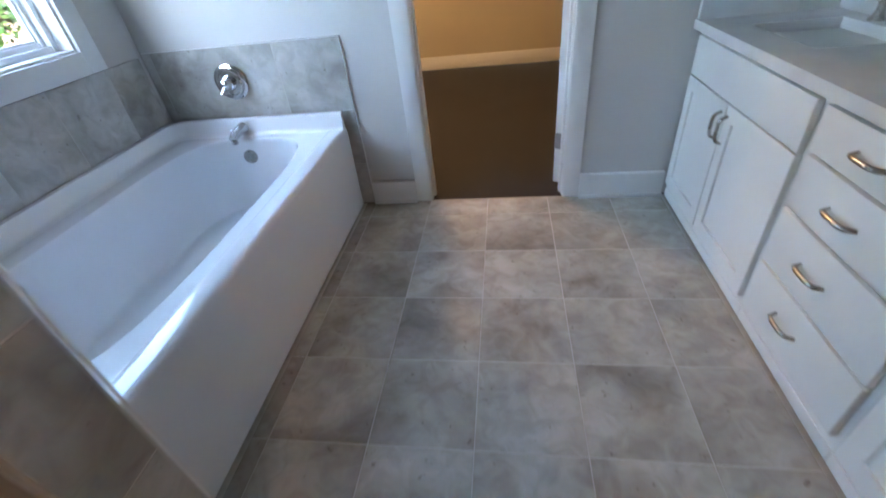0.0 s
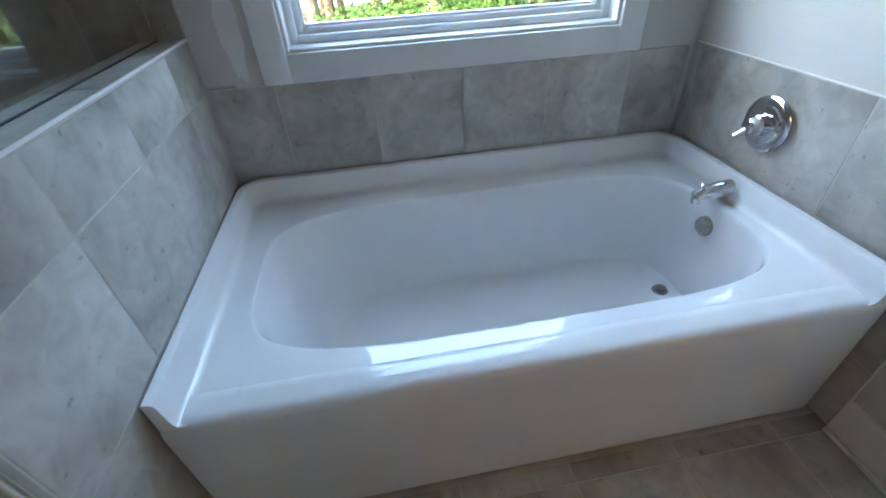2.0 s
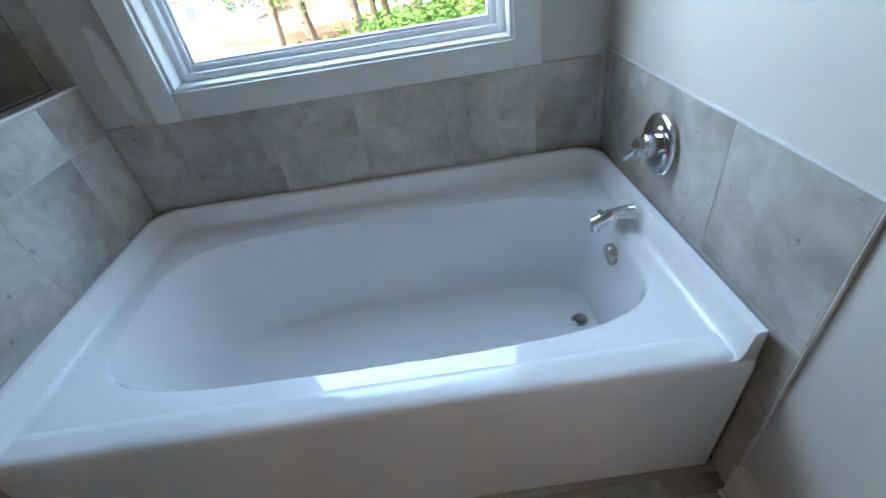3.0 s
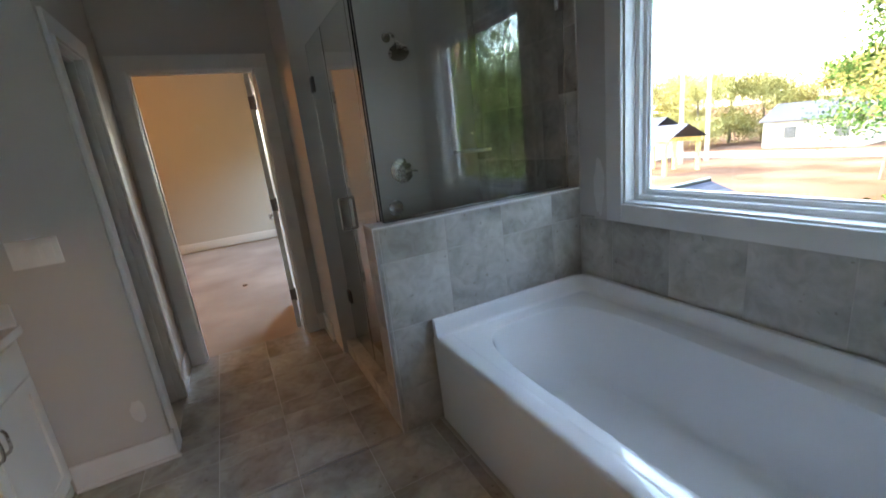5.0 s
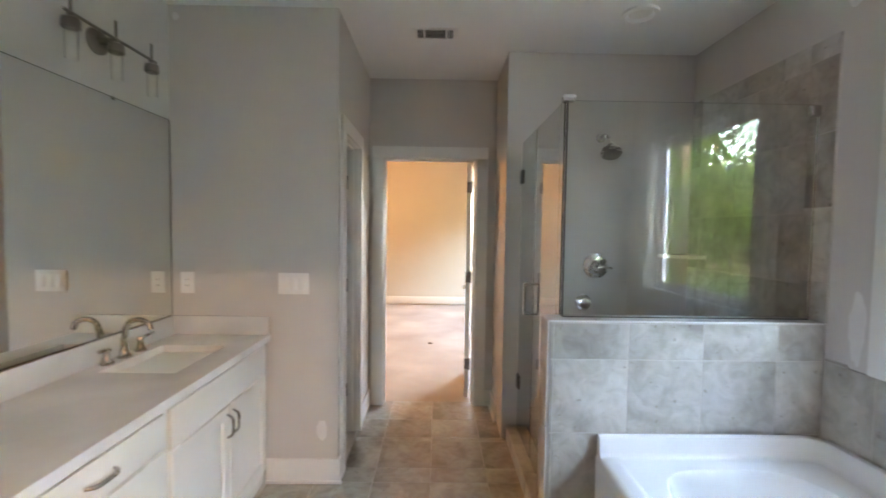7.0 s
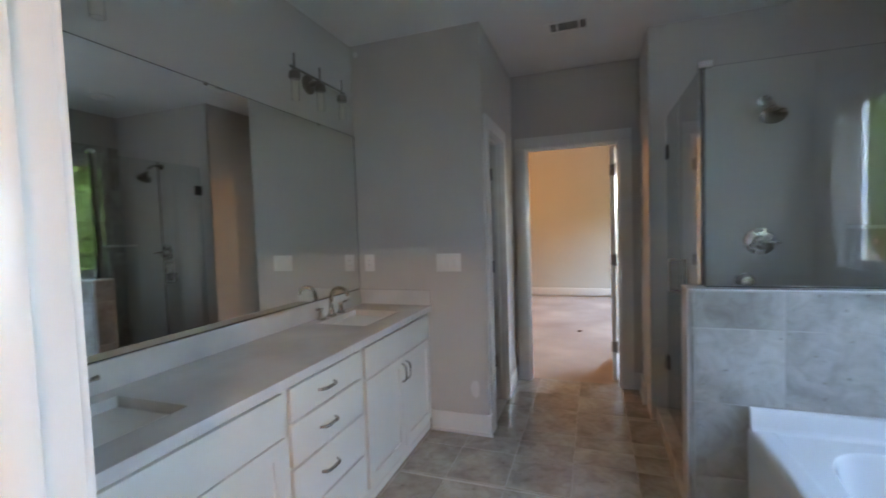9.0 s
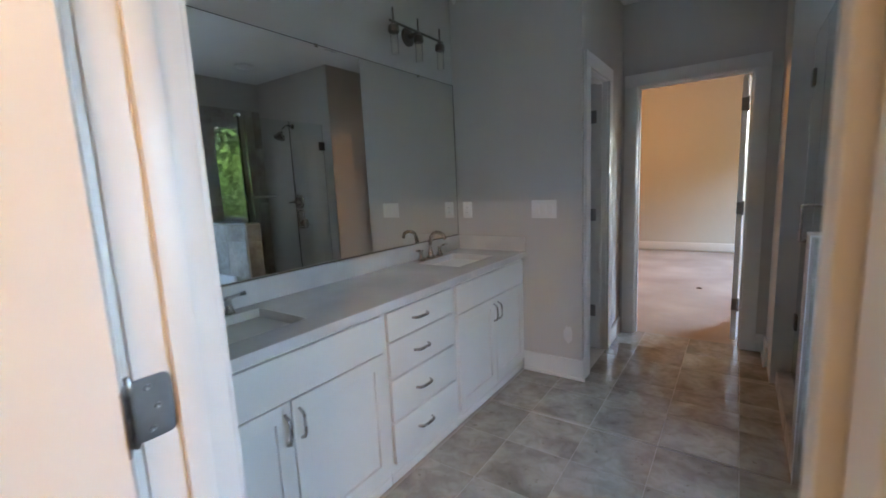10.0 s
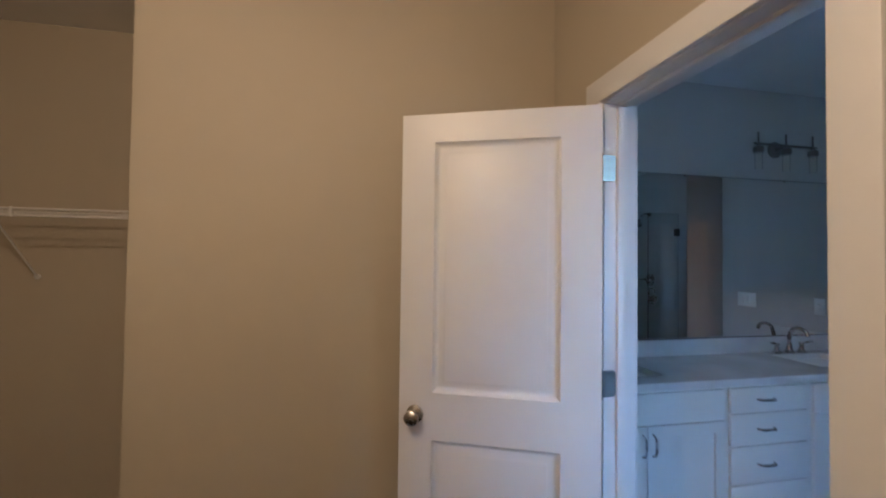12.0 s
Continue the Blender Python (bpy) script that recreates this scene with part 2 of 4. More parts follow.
def part(name, bm, mat, parent=None, label="", smooth=False):
    """Links a bmesh, built in the place's metres, as one mesh object under parent."""
    if parent:
        o = base_of(parent)
        for v in bm.verts:
            v.co -= o
    bmesh.ops.recalc_face_normals(bm, faces=bm.faces)
    me = bpy.data.meshes.new(name)
    bm.to_mesh(me)
    bm.free()
    me.materials.append(mat)
    if smooth:
        for p in me.polygons:
            p.use_smooth = True
        me.set_sharp_from_angle(angle=radians(38))
    ob = new(name, me)
    if parent:
        ob.parent = parent
    if label:
        ob["label"] = label
    return ob


def boxes(name, mat, parent, *bs, bevel=0.0, label=""):
    bm = bmesh.new()
    for b in bs:
        box(bm, *b, bevel=bevel)
    return part(name, bm, mat, parent, label, smooth=bevel > 0)


def thing(name, at, label, category, group=""):
    ob = new(name)
    ob.location, ob.empty_display_size = at, 0.1
    return tagged(ob, label, category, group)


def structure(ob, label, category):
    return tagged(ob, label, category, kind="structure")


def door_casing(name, axis, face, out, a0, a1, top, width, label, thick=0.018):
    """Flat boards round an opening: axis is the wall's run ("x" or "y"), face the wall's plane, out the side it stands proud on."""
    f0, f1 = sorted((face, face + out * thick))
    first = None
    for k, (u0, u1, z0, z1) in enumerate(((a0 - width, a0, 0, top), (a1, a1 + width, 0, top), (a0 - width, a1 + width, top, top + width))):
        bm = bmesh.new()
        if axis == "x":
            box(bm, u0, u1, f0, f1, z0, z1, 0.003)
        else:
            box(bm, f0, f1, u0, u1, z0, z1, 0.003)
        if first is None:
            first = structure(part(name, bm, M_TRIM, None, label, True), label, "trim")
        else:
            part("casing_board", bm, M_TRIM, first, smooth=True)
    return first

# the plan, in metres: y runs from the closet wall towards the bedroom door, x from the vanity towards the window
X_WIN, X_VAN, Y_BOX, X_BOX, Y_BED = 0.985, -2.185, 2.309, -1.27, 3.377
CEIL, Y_SHOW, X_STUB, Y_PONY = 2.62, 2.83, -0.265, 1.775
C0, C1, C_TOP, C_BACK = -1.150, -0.428, 1.994, -0.139
YC = -0.020
B0, B1, B_TOP, B_BACK = -1.153, -0.423, 1.995, 3.497
T0, T1 = 2.44, 2.91


def wall(name, mat, label, *bs):
    return structure(boxes(name, mat, None, *bs), label, "wall")


floor = structure(boxes("floor", M_GROUT, None, (-2.35, 1.15, YC, B_BACK - 0.05, -0.10, -0.009)), "beige-grey square stone-look floor tiles with pale grout", "floor")
ceiling = structure(boxes("ceiling", M_CEIL, None, (-2.35, 1.15, -0.17, 3.497, CEIL, CEIL + 0.12)), "plain white painted bathroom ceiling", "ceiling")
W0, W1, WZ0, WZ1 = 0.315, 1.489, 0.98, 2.165
wall_window = wall("wall_window", M_WALL, "grey-beige painted outer wall with the tub window",
    (X_WIN, 1.15, -0.17, W0, 0, CEIL), (X_WIN, 1.15, W1, 3.497, 0, CEIL), (X_WIN, 1.15, W0, W1, 0, WZ0), (X_WIN, 1.15, W0, W1, WZ1, CEIL))
wall_closet = wall("wall_closet", M_WALL, "grey-beige painted wall with the open closet doorway",
    (-2.35, C0 - 0.02, C_BACK, YC, 0, CEIL), (C1 + 0.02, X_WIN, C_BACK, YC, 0, CEIL), (C0 - 0.02, C1 + 0.02, C_BACK, YC, C_TOP + 0.02, CEIL))
wall_vanity = wall("wall_vanity", M_WALL, "grey-beige painted wall behind the long vanity", (X_VAN - 0.165, X_VAN, YC, Y_BOX + 0.12, 0, CEIL))
wall_switches = wall("wall_switches", M_WALL, "grey-beige painted wall at the vanity's end", (X_VAN, X_BOX, Y_BOX, Y_BOX + 0.12, 0, CEIL))
wall_toilet = wall("wall_toilet", M_WALL, "grey-beige painted wall with the toilet room's doorway",
    (X_BOX - 0.115, X_BOX, Y_BOX + 0.12, T0 - 0.02, 0, CEIL), (X_BOX - 0.115, X_BOX, T1 + 0.02, Y_BED, 0, CEIL), (X_BOX - 0.115, X_BOX, T0 - 0.02, T1 + 0.02, 2.0, CEIL))
wall_bedroom = wall("wall_bedroom", M_WALL, "grey-beige painted wall with the bedroom doorway",
    (-2.35, B0 - 0.02, Y_BED, B_BACK, 0, CEIL), (B1 + 0.02, 1.15, Y_BED, B_BACK, 0, CEIL), (B0 - 0.02, B1 + 0.02, Y_BED, B_BACK, B_TOP + 0.02, CEIL))
wall_shower = wall("wall_shower", M_WALL, "grey-beige painted wall block behind the shower", (X_STUB, X_WIN, Y_SHOW, Y_BED, 0, CEIL))
wall_toilet_room = wall("wall_toilet_room", M_WALL, "plain painted wall inside the toilet room", (X_VAN - 0.165, X_VAN, Y_BOX + 0.12, Y_BED, 0, CEIL))
pony_wall = wall("pony_wall", M_GROUT, "stone-tiled half wall between tub and shower", (-0.228, X_WIN - 0.001, Y_PONY + 0.009, 1.915, 0, 1.04))

# bedroom beyond the doorway
FAR, BED_CEIL = 8.0, 2.82
structure(boxes("bedroom_floor", M_SUBFLOOR, None, (-4.0, 1.15, B_BACK - 0.05, FAR + 0.12, -0.10, -0.004)), "pale bare subfloor boards dusted from building work", "floor")
structure(boxes("bedroom_ceiling", M_CEIL, None, (-4.0, 1.15, 3.497, FAR + 0.12, BED_CEIL, BED_CEIL + 0.12)), "plain white bedroom ceiling", "ceiling")
wall("bedroom_wall_far", M_CLOSET, "bare tan painted bedroom wall in warm light", (-4.0, 1.15, FAR, FAR + 0.12, 0, BED_CEIL))
wall("bedroom_wall_side", M_CLOSET, "bare tan painted bedroom side wall", (-4.0, -3.88, 3.497, FAR, 0, BED_CEIL))
wall("bedroom_wall_window", M_CLOSET, "tan painted bedroom wall with a window opening",
    (1.0, 1.15, 3.497, 5.7, 0, BED_CEIL), (1.0, 1.15, 7.5, FAR, 0, BED_CEIL), (1.0, 1.15, 5.7, 7.5, 0, 0.8), (1.0, 1.15, 5.7, 7.5, 2.2, BED_CEIL))
wall("bedroom_wall_back", M_CLOSET, "tan painted bedroom wall beside the bath", (-4.0, -2.35, 3.377, 3.497, 0, BED_CEIL))
wall("bedroom_wall_head", M_CLOSET, "tan painted bedroom wall above the bath ceiling", (-2.35, 1.15, 3.400, 3.497, CEIL + 0.122, BED_CEIL))
structure(boxes("bedroom_baseboard", M_TAN_TRIM, None, (-3.88, 1.0, FAR - 0.026, FAR, 0.024, 0.150), bevel=0.003), "tan painted bedroom baseboard with a dark gap under it", "baseboard")

# closet behind the doorway
CX, CXX, CY, CYE = -1.53, -2.35, -3.0, -1.79
structure(boxes("closet_floor", M_SHADED_FLOOR, None, (-2.47, 1.15, CY - 0.12, YC, -0.10, -0.006)), "bare brown closet floor, its unlit darkness put into the colour", "floor")
structure(boxes("closet_ceiling", M_CEIL, None, (-2.47, 1.15, CY - 0.12, C_BACK, CEIL, CEIL + 0.12)), "plain white closet ceiling", "ceiling")
wall("closet_wall_left", M_CLOSET, "tan painted closet wall with an outside corner", (CX - 0.12, CX, CYE, C_BACK, 0, CEIL), (CXX, CX - 0.12, CYE, CYE + 0.12, 0, CEIL))
wall("closet_wall_deep", M_CLOSET, "tan painted closet wall that carries the wire shelf", (CXX - 0.12, CXX, CY, C_BACK, 0, CEIL))
wall("closet_wall_back", M_CLOSET, "tan painted closet back wall", (CXX - 0.12, 1.0, CY - 0.12, CY, 0, CEIL))
wall("closet_wall_right", M_CLOSET, "tan painted closet outer wall", (1.0, 1.15, CY - 0.12, C_BACK, 0, CEIL))
wall("closet_wall_lining", M_CLOSET, "tan painted closet side of the doorway wall", (CX, C0 - 0.02, C_BACK - 0.008, C_BACK, 0, CEIL), (C1 + 0.02, 1.0, C_BACK - 0.008, C_BACK, 0, CEIL), (C0 - 0.02, C1 + 0.02, C_BACK - 0.008, C_BACK, C_TOP + 0.02, CEIL))
C_FACE = C_BACK - 0.008


# jambs, casings, baseboards
def jamb(name, axis, u0, u1, v0, v1, top, label, stop):
    """Lining boards of a doorway with a stop strip; u along the wall, v through it; stop: where the strip begins and ends."""
    first = None
    for a0, a1, z0, z1 in ((u0 - 0.02, u0, 0, top + 0.02), (u1, u1 + 0.02, 0, top + 0.02), (u0, u1, top, top + 0.02)):
        bm = bmesh.new()
        s = (a0, a1, v0, v1) if axis == "x" else (v0, v1, a0, a1)
        box(bm, *s, z0, z1, 0.002)
        if first is None:
            first = structure(part(name, bm, M_TRIM, None, label, True), label, "door frame")
        else:
            part("jamb_board", bm, M_TRIM, first, smooth=True)
    for a0, a1, z0, z1 in ((u0, u0 + 0.011, 0, top), (u1 - 0.011, u1, 0, top), (u0 + 0.011, u1 - 0.011, top - 0.011, top)):
        bm = bmesh.new()
        s = (a0, a1, *stop) if axis == "x" else (*stop, a0, a1)
        box(bm, *s, z0, z1, 0.002)
        part("stop_strip", bm, M_TRIM, first, smooth=True)
    return first


jamb("closet_door_frame", "x", C0, C1, C_FACE, YC, C_TOP, "white painted closet doorway lining", (-0.098, -0.062))
jamb("bedroom_door_frame", "x", B0, B1, Y_BED, B_BACK, B_TOP, "white painted bedroom doorway lining", (Y_BED + 0.04, Y_BED + 0.075))
jamb("toilet_door_frame", "y", T0, T1, X_BOX - 0.115, X_BOX, 1.98, "white painted toilet-room doorway lining", (X_BOX - 0.07, X_BOX - 0.035))
door_casing("closet_casing_bath", "x", YC, 1, C0 - 0.005, C1 + 0.005, C_TOP + 0.005, 0.085, "flat white door casing", 0.012)
door_casing("closet_casing_inside", "x", C_FACE, -1, C0 - 0.005, C1 + 0.005, C_TOP + 0.005, 0.085, "flat white door casing")
door_casing("bedroom_casing", "x", Y_BED, -1, B0 - 0.005, B1 + 0.005, B_TOP + 0.005, 0.09, "flat white door casing")
door_casing("toilet_casing", "y", X_BOX, 1, T0 - 0.005, T1 + 0.005, 1.985, 0.085, "flat white door casing")


def baseboard(name, *bs):
    ob = structure(boxes(name, M_TRIM, None, bs[0], bevel=0.003), "tall flat white baseboard", "baseboard")
    for b in bs[1:]:
        boxes("shoe_moulding", M_TRIM, ob, b, bevel=0.004)


baseboard("baseboard_a", (C1 + 0.09, -0.085, YC, 0.006, 0, 0.135), (C1 + 0.09, -0.085, 0.006, 0.017, 0, 0.018))
baseboard("baseboard_b", (-1.665, C0 - 0.09, YC, 0.006, 0, 0.135), (-1.665, C0 - 0.09, 0.006, 0.017, 0, 0.018))
baseboard("baseboard_c", (-1.668, X_BOX + 0.015, Y_BOX - 0.015, Y_BOX, 0, 0.135), (-1.668, X_BOX + 0.027, Y_BOX - 0.027, Y_BOX - 0.015, 0, 0.018))
baseboard("baseboard_d", (X_BOX, X_BOX + 0.015, Y_BOX, T0 - 0.09, 0, 0.135))
baseboard("baseboard_e", (X_BOX, X_BOX + 0.015, T1 + 0.09, Y_BED - 0.018, 0, 0.135))
baseboard("baseboard_f", (B1 + 0.097, X_STUB - 0.003, Y_BED - 0.015, Y_BED, 0, 0.135))
baseboard("baseboard_closet", (CX, CX + 0.015, CYE, C_FACE, 0, 0.135))
baseboard("baseboard_closet_back", (CXX, 1.0, CY, CY + 0.015, 0, 0.135))
baseboard("baseboard_closet_deep", (CXX, CXX + 0.015, CY + 0.015, CYE, 0, 0.135))


# window over the tub
def tub_window():
    first = None
    w = 0.092
    f0, f1 = X_WIN - 0.018, X_WIN
    for y0, y1, z0, z1 in ((W0 - w, W0, WZ0 - w, WZ1 + w), (W1, W1 + w, WZ0 - w, WZ1 + w), (W0, W1, WZ0 - w, WZ0), (W0, W1, WZ1, WZ1 + w)):
        ob = boxes("window_1" if first is None else "casing_board", M_TRIM, first, (f0, f1, y0, y1, z0, z1), bevel=0.003)
        if first is None:
            first = structure(ob, "large fixed white vinyl window with flat casing over the tub", "window")

    def ring(name, mat, x0, x1, inset, width, bevel=0.003):
        a0, a1, b0, b1 = W0 + inset, W1 - inset, WZ0 + inset, WZ1 - inset
        for y0, y1, z0, z1 in ((a0, a0 + width, b0, b1), (a1 - width, a1, b0, b1), (a0 + width, a1 - width, b0, b0 + width), (a0 + width, a1 - width, b1 - width, b1)):
            boxes(name, mat, first, (x0, x1, y0, y1, z0, z1), bevel=bevel)

    ring("window_lining", M_TRIM, X_WIN, 1.06, 0.0, 0.012)
    ring("window_frame", M_VINYL, 1.05, 1.13, 0.012, 0.026)
    ring("window_sash", M_VINYL, 1.075, 1.115, 0.036, 0.022)
    ring("glazing_bead", M_VINYL, 1.085, 1.105, 0.056, 0.012)
    pane = boxes("pane", M_GLASS, first, (1.093, 1.097, W0 + 0.066, W1 - 0.066, WZ0 + 0.066, WZ1 - 0.066))
    pane.visible_shadow = False


tub_window()


# bathtub
def bathtub():
    tub = thing("bathtub", (0.45, 0.9, 0), "glossy white alcove bathtub with a raised tiling flange", "bathtub")
    x0, x1, y0, y1, deck, top = -0.005, 0.925, 0.050, 1.722, 0.468, 0.556
    cx, cy, ax0, ay0 = 0.468, 0.868, 0.352, 0.778

    def ell(ax, ay, n, z, dx=0.0, dy=0.0, seg=112):
        out = []
        ay *= 1.027
        for k in range(seg):
            a = 2 * math.pi * k / seg
            c, s = math.cos(a), math.sin(a)
            out.append(Vector((cx + dx + ax * math.copysign(abs(c) ** (2 / n), c), cy + dy + ay * math.copysign(abs(s) ** (2 / n), s), z)))
        return out

    def rect(z, inset, blend=1.0):
        out = []
        ax, ay = (x1 - x0) / 2 - inset, (y1 - y0) / 2 - inset
        mx, my = (x0 + x1) / 2, (y0 + y1) / 2
        for p in ell(ax0, ay0 / 1.027, 4.2, z):
            d = p - Vector((cx, cy, z))
            k = min(ax / max(abs(d.x), 1e-6), ay / max(abs(d.y), 1e-6))
            out.append(Vector((mx + d.x * k, my + d.y * k, z)))
        return out

    bm = bmesh.new()
    rings = [ell(0.03, 0.03, 2, 0.064, 0.0, -0.1)]
    rings += [ell(0.22, 0.54, 3.6, 0.066, 0.004, -0.045), ell(0.288, 0.642, 3.9, 0.070, 0.004, -0.047), ell(0.306, 0.667, 4.0, 0.080, 0.004, -0.047), ell(0.317, 0.682, 4.0, 0.105, 0.004, -0.045)]
    rings += [ell(0.323, 0.692, 4.1, 0.15, 0.003, -0.042), ell(0.333, 0.717, 4.2, 0.28, 0.001, -0.027), ell(0.341, 0.740, 4.2, 0.40, 0, -0.010), ell(0.344, 0.748, 4.2, deck - 0.022)]
    rings += [ell(0.346, 0.751, 4.2, deck - 0.009), ell(0.350, 0.755, 4.2, deck - 0.002), ell(0.356, 0.761, 4.2, deck)]
    loft(bm, rings + [rect(deck, 0.0)], True, True, False)
    part("basin", bm, M_TUB, tub, smooth=True)
    # raised flange on the three wall sides
    bm = bmesh.new()
    prof = ((-0.012, deck), (0.002, deck + 0.002), (0.009, deck + 0.009), (0.013, deck + 0.022), (0.018, top - 0.014), (0.022, top - 0.004), (0.030, top), (0.043, top), (0.043, deck - 0.03))
    rings = []
    turn = [(x0 - 0.008, y0, 0, -1)]
    for a in range(0, 91, 15):
        turn.append((x1 - 0.05 + 0.05 * math.sin(radians(a)), y0 + 0.05 - 0.05 * math.cos(radians(a)), math.sin(radians(a)), -math.cos(radians(a))))
    for a in range(90, 181, 15):
        turn.append((x1 - 0.05 + 0.05 * math.sin(radians(a)), y1 - 0.05 - 0.05 * math.cos(radians(a)), math.sin(radians(a)), -math.cos(radians(a))))
    turn.append((x0 - 0.008, y1, 0, 1))
    turn.insert(1, (x0 + 0.035, y0, 0, -1))
    turn.insert(len(turn) - 1, (x0 + 0.035, y1, 0, 1))
    for px, py, sx, sy in turn:
        rings.append([Vector((px + sx * d, py + sy * d, z)) for d, z in prof])
    loft(bm, rings, False)
    for rg in (rings[0], rings[-1]):
        bm.faces.new([bm.verts.new(p) for p in rg])
    part("flange", bm, M_TUB, tub, smooth=True)
    # low swell along the front of the deck, and the apron under it
    bm = bmesh.new()
    prof = ((x0 + 0.075, deck - 0.002), (x0 + 0.068, deck + 0.003), (x0 + 0.050, deck + 0.004), (x0 + 0.012, deck + 0.004), (x0 - 0.003, deck + 0.001), (x0 - 0.011, deck - 0.007), (x0 - 0.014, deck - 0.020), (x0 - 0.014, deck - 0.06), (x0 - 0.008, 0.09), (x0 - 0.008, 0.0))
    ya, yb = y0 - 0.043, y1 + 0.043
    rings = [[Vector((px, y, z)) for px, z in prof] for y in (ya, ya + 0.02, 0.5, 0.9, 1.3, yb - 0.02, yb)]
    loft(bm, rings, False)
    for rg in (rings[0], rings[-1]):
        bm.faces.new([bm.verts.new(p) for p in rg] + [bm.verts.new((x0 + 0.075, rg[0].y, 0.0))])
    part("apron", bm, M_TUB, tub, smooth=True)
    bm = bmesh.new()
    lathe(bm, ((0.033, 0.0), (0.030, 0.003), (0.016, 0.005), (0.001, 0.006)), pose(0.524, 0.190, 0.067))
    lathe(bm, ((0.020, 0.0), (0.022, 0.012), (0.018, 0.016), (0.001, 0.017)), pose(0.524, 0.190, 0.069))
    part("drain", bm, M_PEWTER, tub, "dark brushed metal drain", True)
    bm = bmesh.new()
    lathe(bm, ((0.036, -0.01), (0.037, 0.030), (0.033, 0.036), (0.001, 0.037)), pose(0.516, 0.082, 0.374, -94, 0, 0), 28)
    part("overflow_plate", bm, M_NICKEL, tub, "round brushed metal overflow", True)
    return tub


bathtub()


def tub_faucet():
    tap = thing("tub_faucet", (0.535, 0.0, 0.49), "polished chrome tub spout and lever valve on the tile", "faucet")
    bm = bmesh.new()
    pts = curve_points([(0.535, 0.046, 0.513), (0.535, 0.080, 0.514), (0.535, 0.130, 0.509), (0.535, 0.170, 0.494)], 6)
    r = [0.030 - 0.010 * (i / (len(pts) - 1)) for i in range(len(pts))]
    sweep(bm, pts, r, 20)
    lathe(bm, ((0.016, -0.018), (0.017, 0.0), (0.012, 0.010)), pose(0.535, 0.160, 0.487))
    lathe(bm, ((0.005, 0.0), (0.006, 0.012), (0.009, 0.016), (0.004, 0.022)), pose(0.535, 0.150, 0.521))
    part("spout", bm, M_CHROME, tap, smooth=True)
    bm = bmesh.new()
    lathe(bm, ((0.088, 0.0), (0.088, 0.006), (0.080, 0.012), (0.062, 0.012), (0.058, 0.017), (0.036, 0.020), (0.034, 0.045), (0.028, 0.050), (0.001, 0.052)), pose(0.535, -0.002, 0.735, -90, 0, 0), 40)
    part("valve_plate", bm, M_CHROME, tap, smooth=True)
    bm = bmesh.new()
    sweep(bm, [(0.535, 0.036, 0.735), (0.535, 0.052, 0.735), (0.535, 0.068, 0.735), (0.535, 0.074, 0.735)], [0.031, 0.028, 0.024, 0.012], 18)
    sweep(bm, [(0.535, 0.062, 0.728), (0.546, 0.074, 0.712), (0.556, 0.083, 0.697)], [0.012, 0.009, 0.010], 14)
    part("lever", bm, M_CHROME, tap, smooth=True)


tub_faucet()


# vanity
FX = -1.685


def pull(parent, y, z, upright):
    """A bow-shaped bar handle with two feet."""
    bm = bmesh.new()
    n, half = 10, 0.054
    pts = []
    for i in range(n + 1):
        t = -1 + 2 * i / n
        off = 0.030 * (1 - t ** 4) ** 0.6 + 0.0
        a = t * half
        pts.append((FX + 0.022 + off * 0.9, y, z + a) if upright else (FX + 0.022 + off * 0.9, y + a, z))
    r = [0.0070 if 0 < i < n else 0.0058 for i in range(n + 1)]
    sweep(bm, pts, r, 10, 0.75)
    return part("handle", bm, M_NICKEL, parent, "bow-shaped brushed nickel handle", True)


def slab_front(name, parent, y0, y1, z0, z1, panel=False):
    bm = bmesh.new()
    if not panel:
        box(bm, FX + 0.002, FX + 0.021, y0, y1, z0, z1, 0.003)
        return part(name, bm, M_CAB, parent, smooth=True)
    w = 0.058

    def rg(i, x):
        return [Vector((x, a, b)) for a, b in ((y0 + i, z0 + i), (y1 - i, z0 + i), (y1 - i, z1 - i), (y0 + i, z1 - i))]

    loft(bm, [rg(0.0, FX + 0.002), rg(0.0, FX + 0.019), rg(0.0025, FX + 0.021), rg(w - 0.002, FX + 0.021), rg(w, FX + 0.019), rg(w, FX + 0.0125), rg(w + 0.003, FX + 0.0115)], True, True, True)
    return part(name, bm, M_CAB, parent)


def cabinet(y0, y1, kind, label):
    c = thing("vanity_cabinet", ((X_VAN + FX) / 2, (y0 + y1) / 2, 0), label, "cabinet", "vanity cabinets")
    boxes("body", M_CAB, c, (X_VAN + 0.003, FX, y0, y1, 0.0, 0.805))
    boxes("base_strip", M_CAB, c, (FX, FX + 0.004, y0, y1, 0.0, 0.045), bevel=0.003)
    if kind == "drawers":
        for z0, z1, zp in ((0.660, 0.785, 0.725), (0.490, 0.650, 0.572), (0.292, 0.480, 0.390), (0.092, 0.282, 0.197)):
            d = slab_front("drawer", c, y0 + 0.018, y1 - 0.018, z0, z1)
            pull(d, (y0 + y1) / 2 - 0.034, zp, False)
    else:
        slab_front("false_front", c, y0 + 0.022, y1 - 0.018, 0.629, 0.785)
        mid = (y0 + y1) / 2 - 0.022 if kind == "first" else (y0 + y1) / 2 + 0.010
        a = slab_front("door", c, y0 + 0.022, mid - 0.003, 0.085, 0.624, True)
        b = slab_front("door", c, mid + 0.003, y1 - 0.018, 0.085, 0.624, True)
        pull(a, mid - 0.028, 0.534, True)
        pull(b, mid + 0.028, 0.534, True)


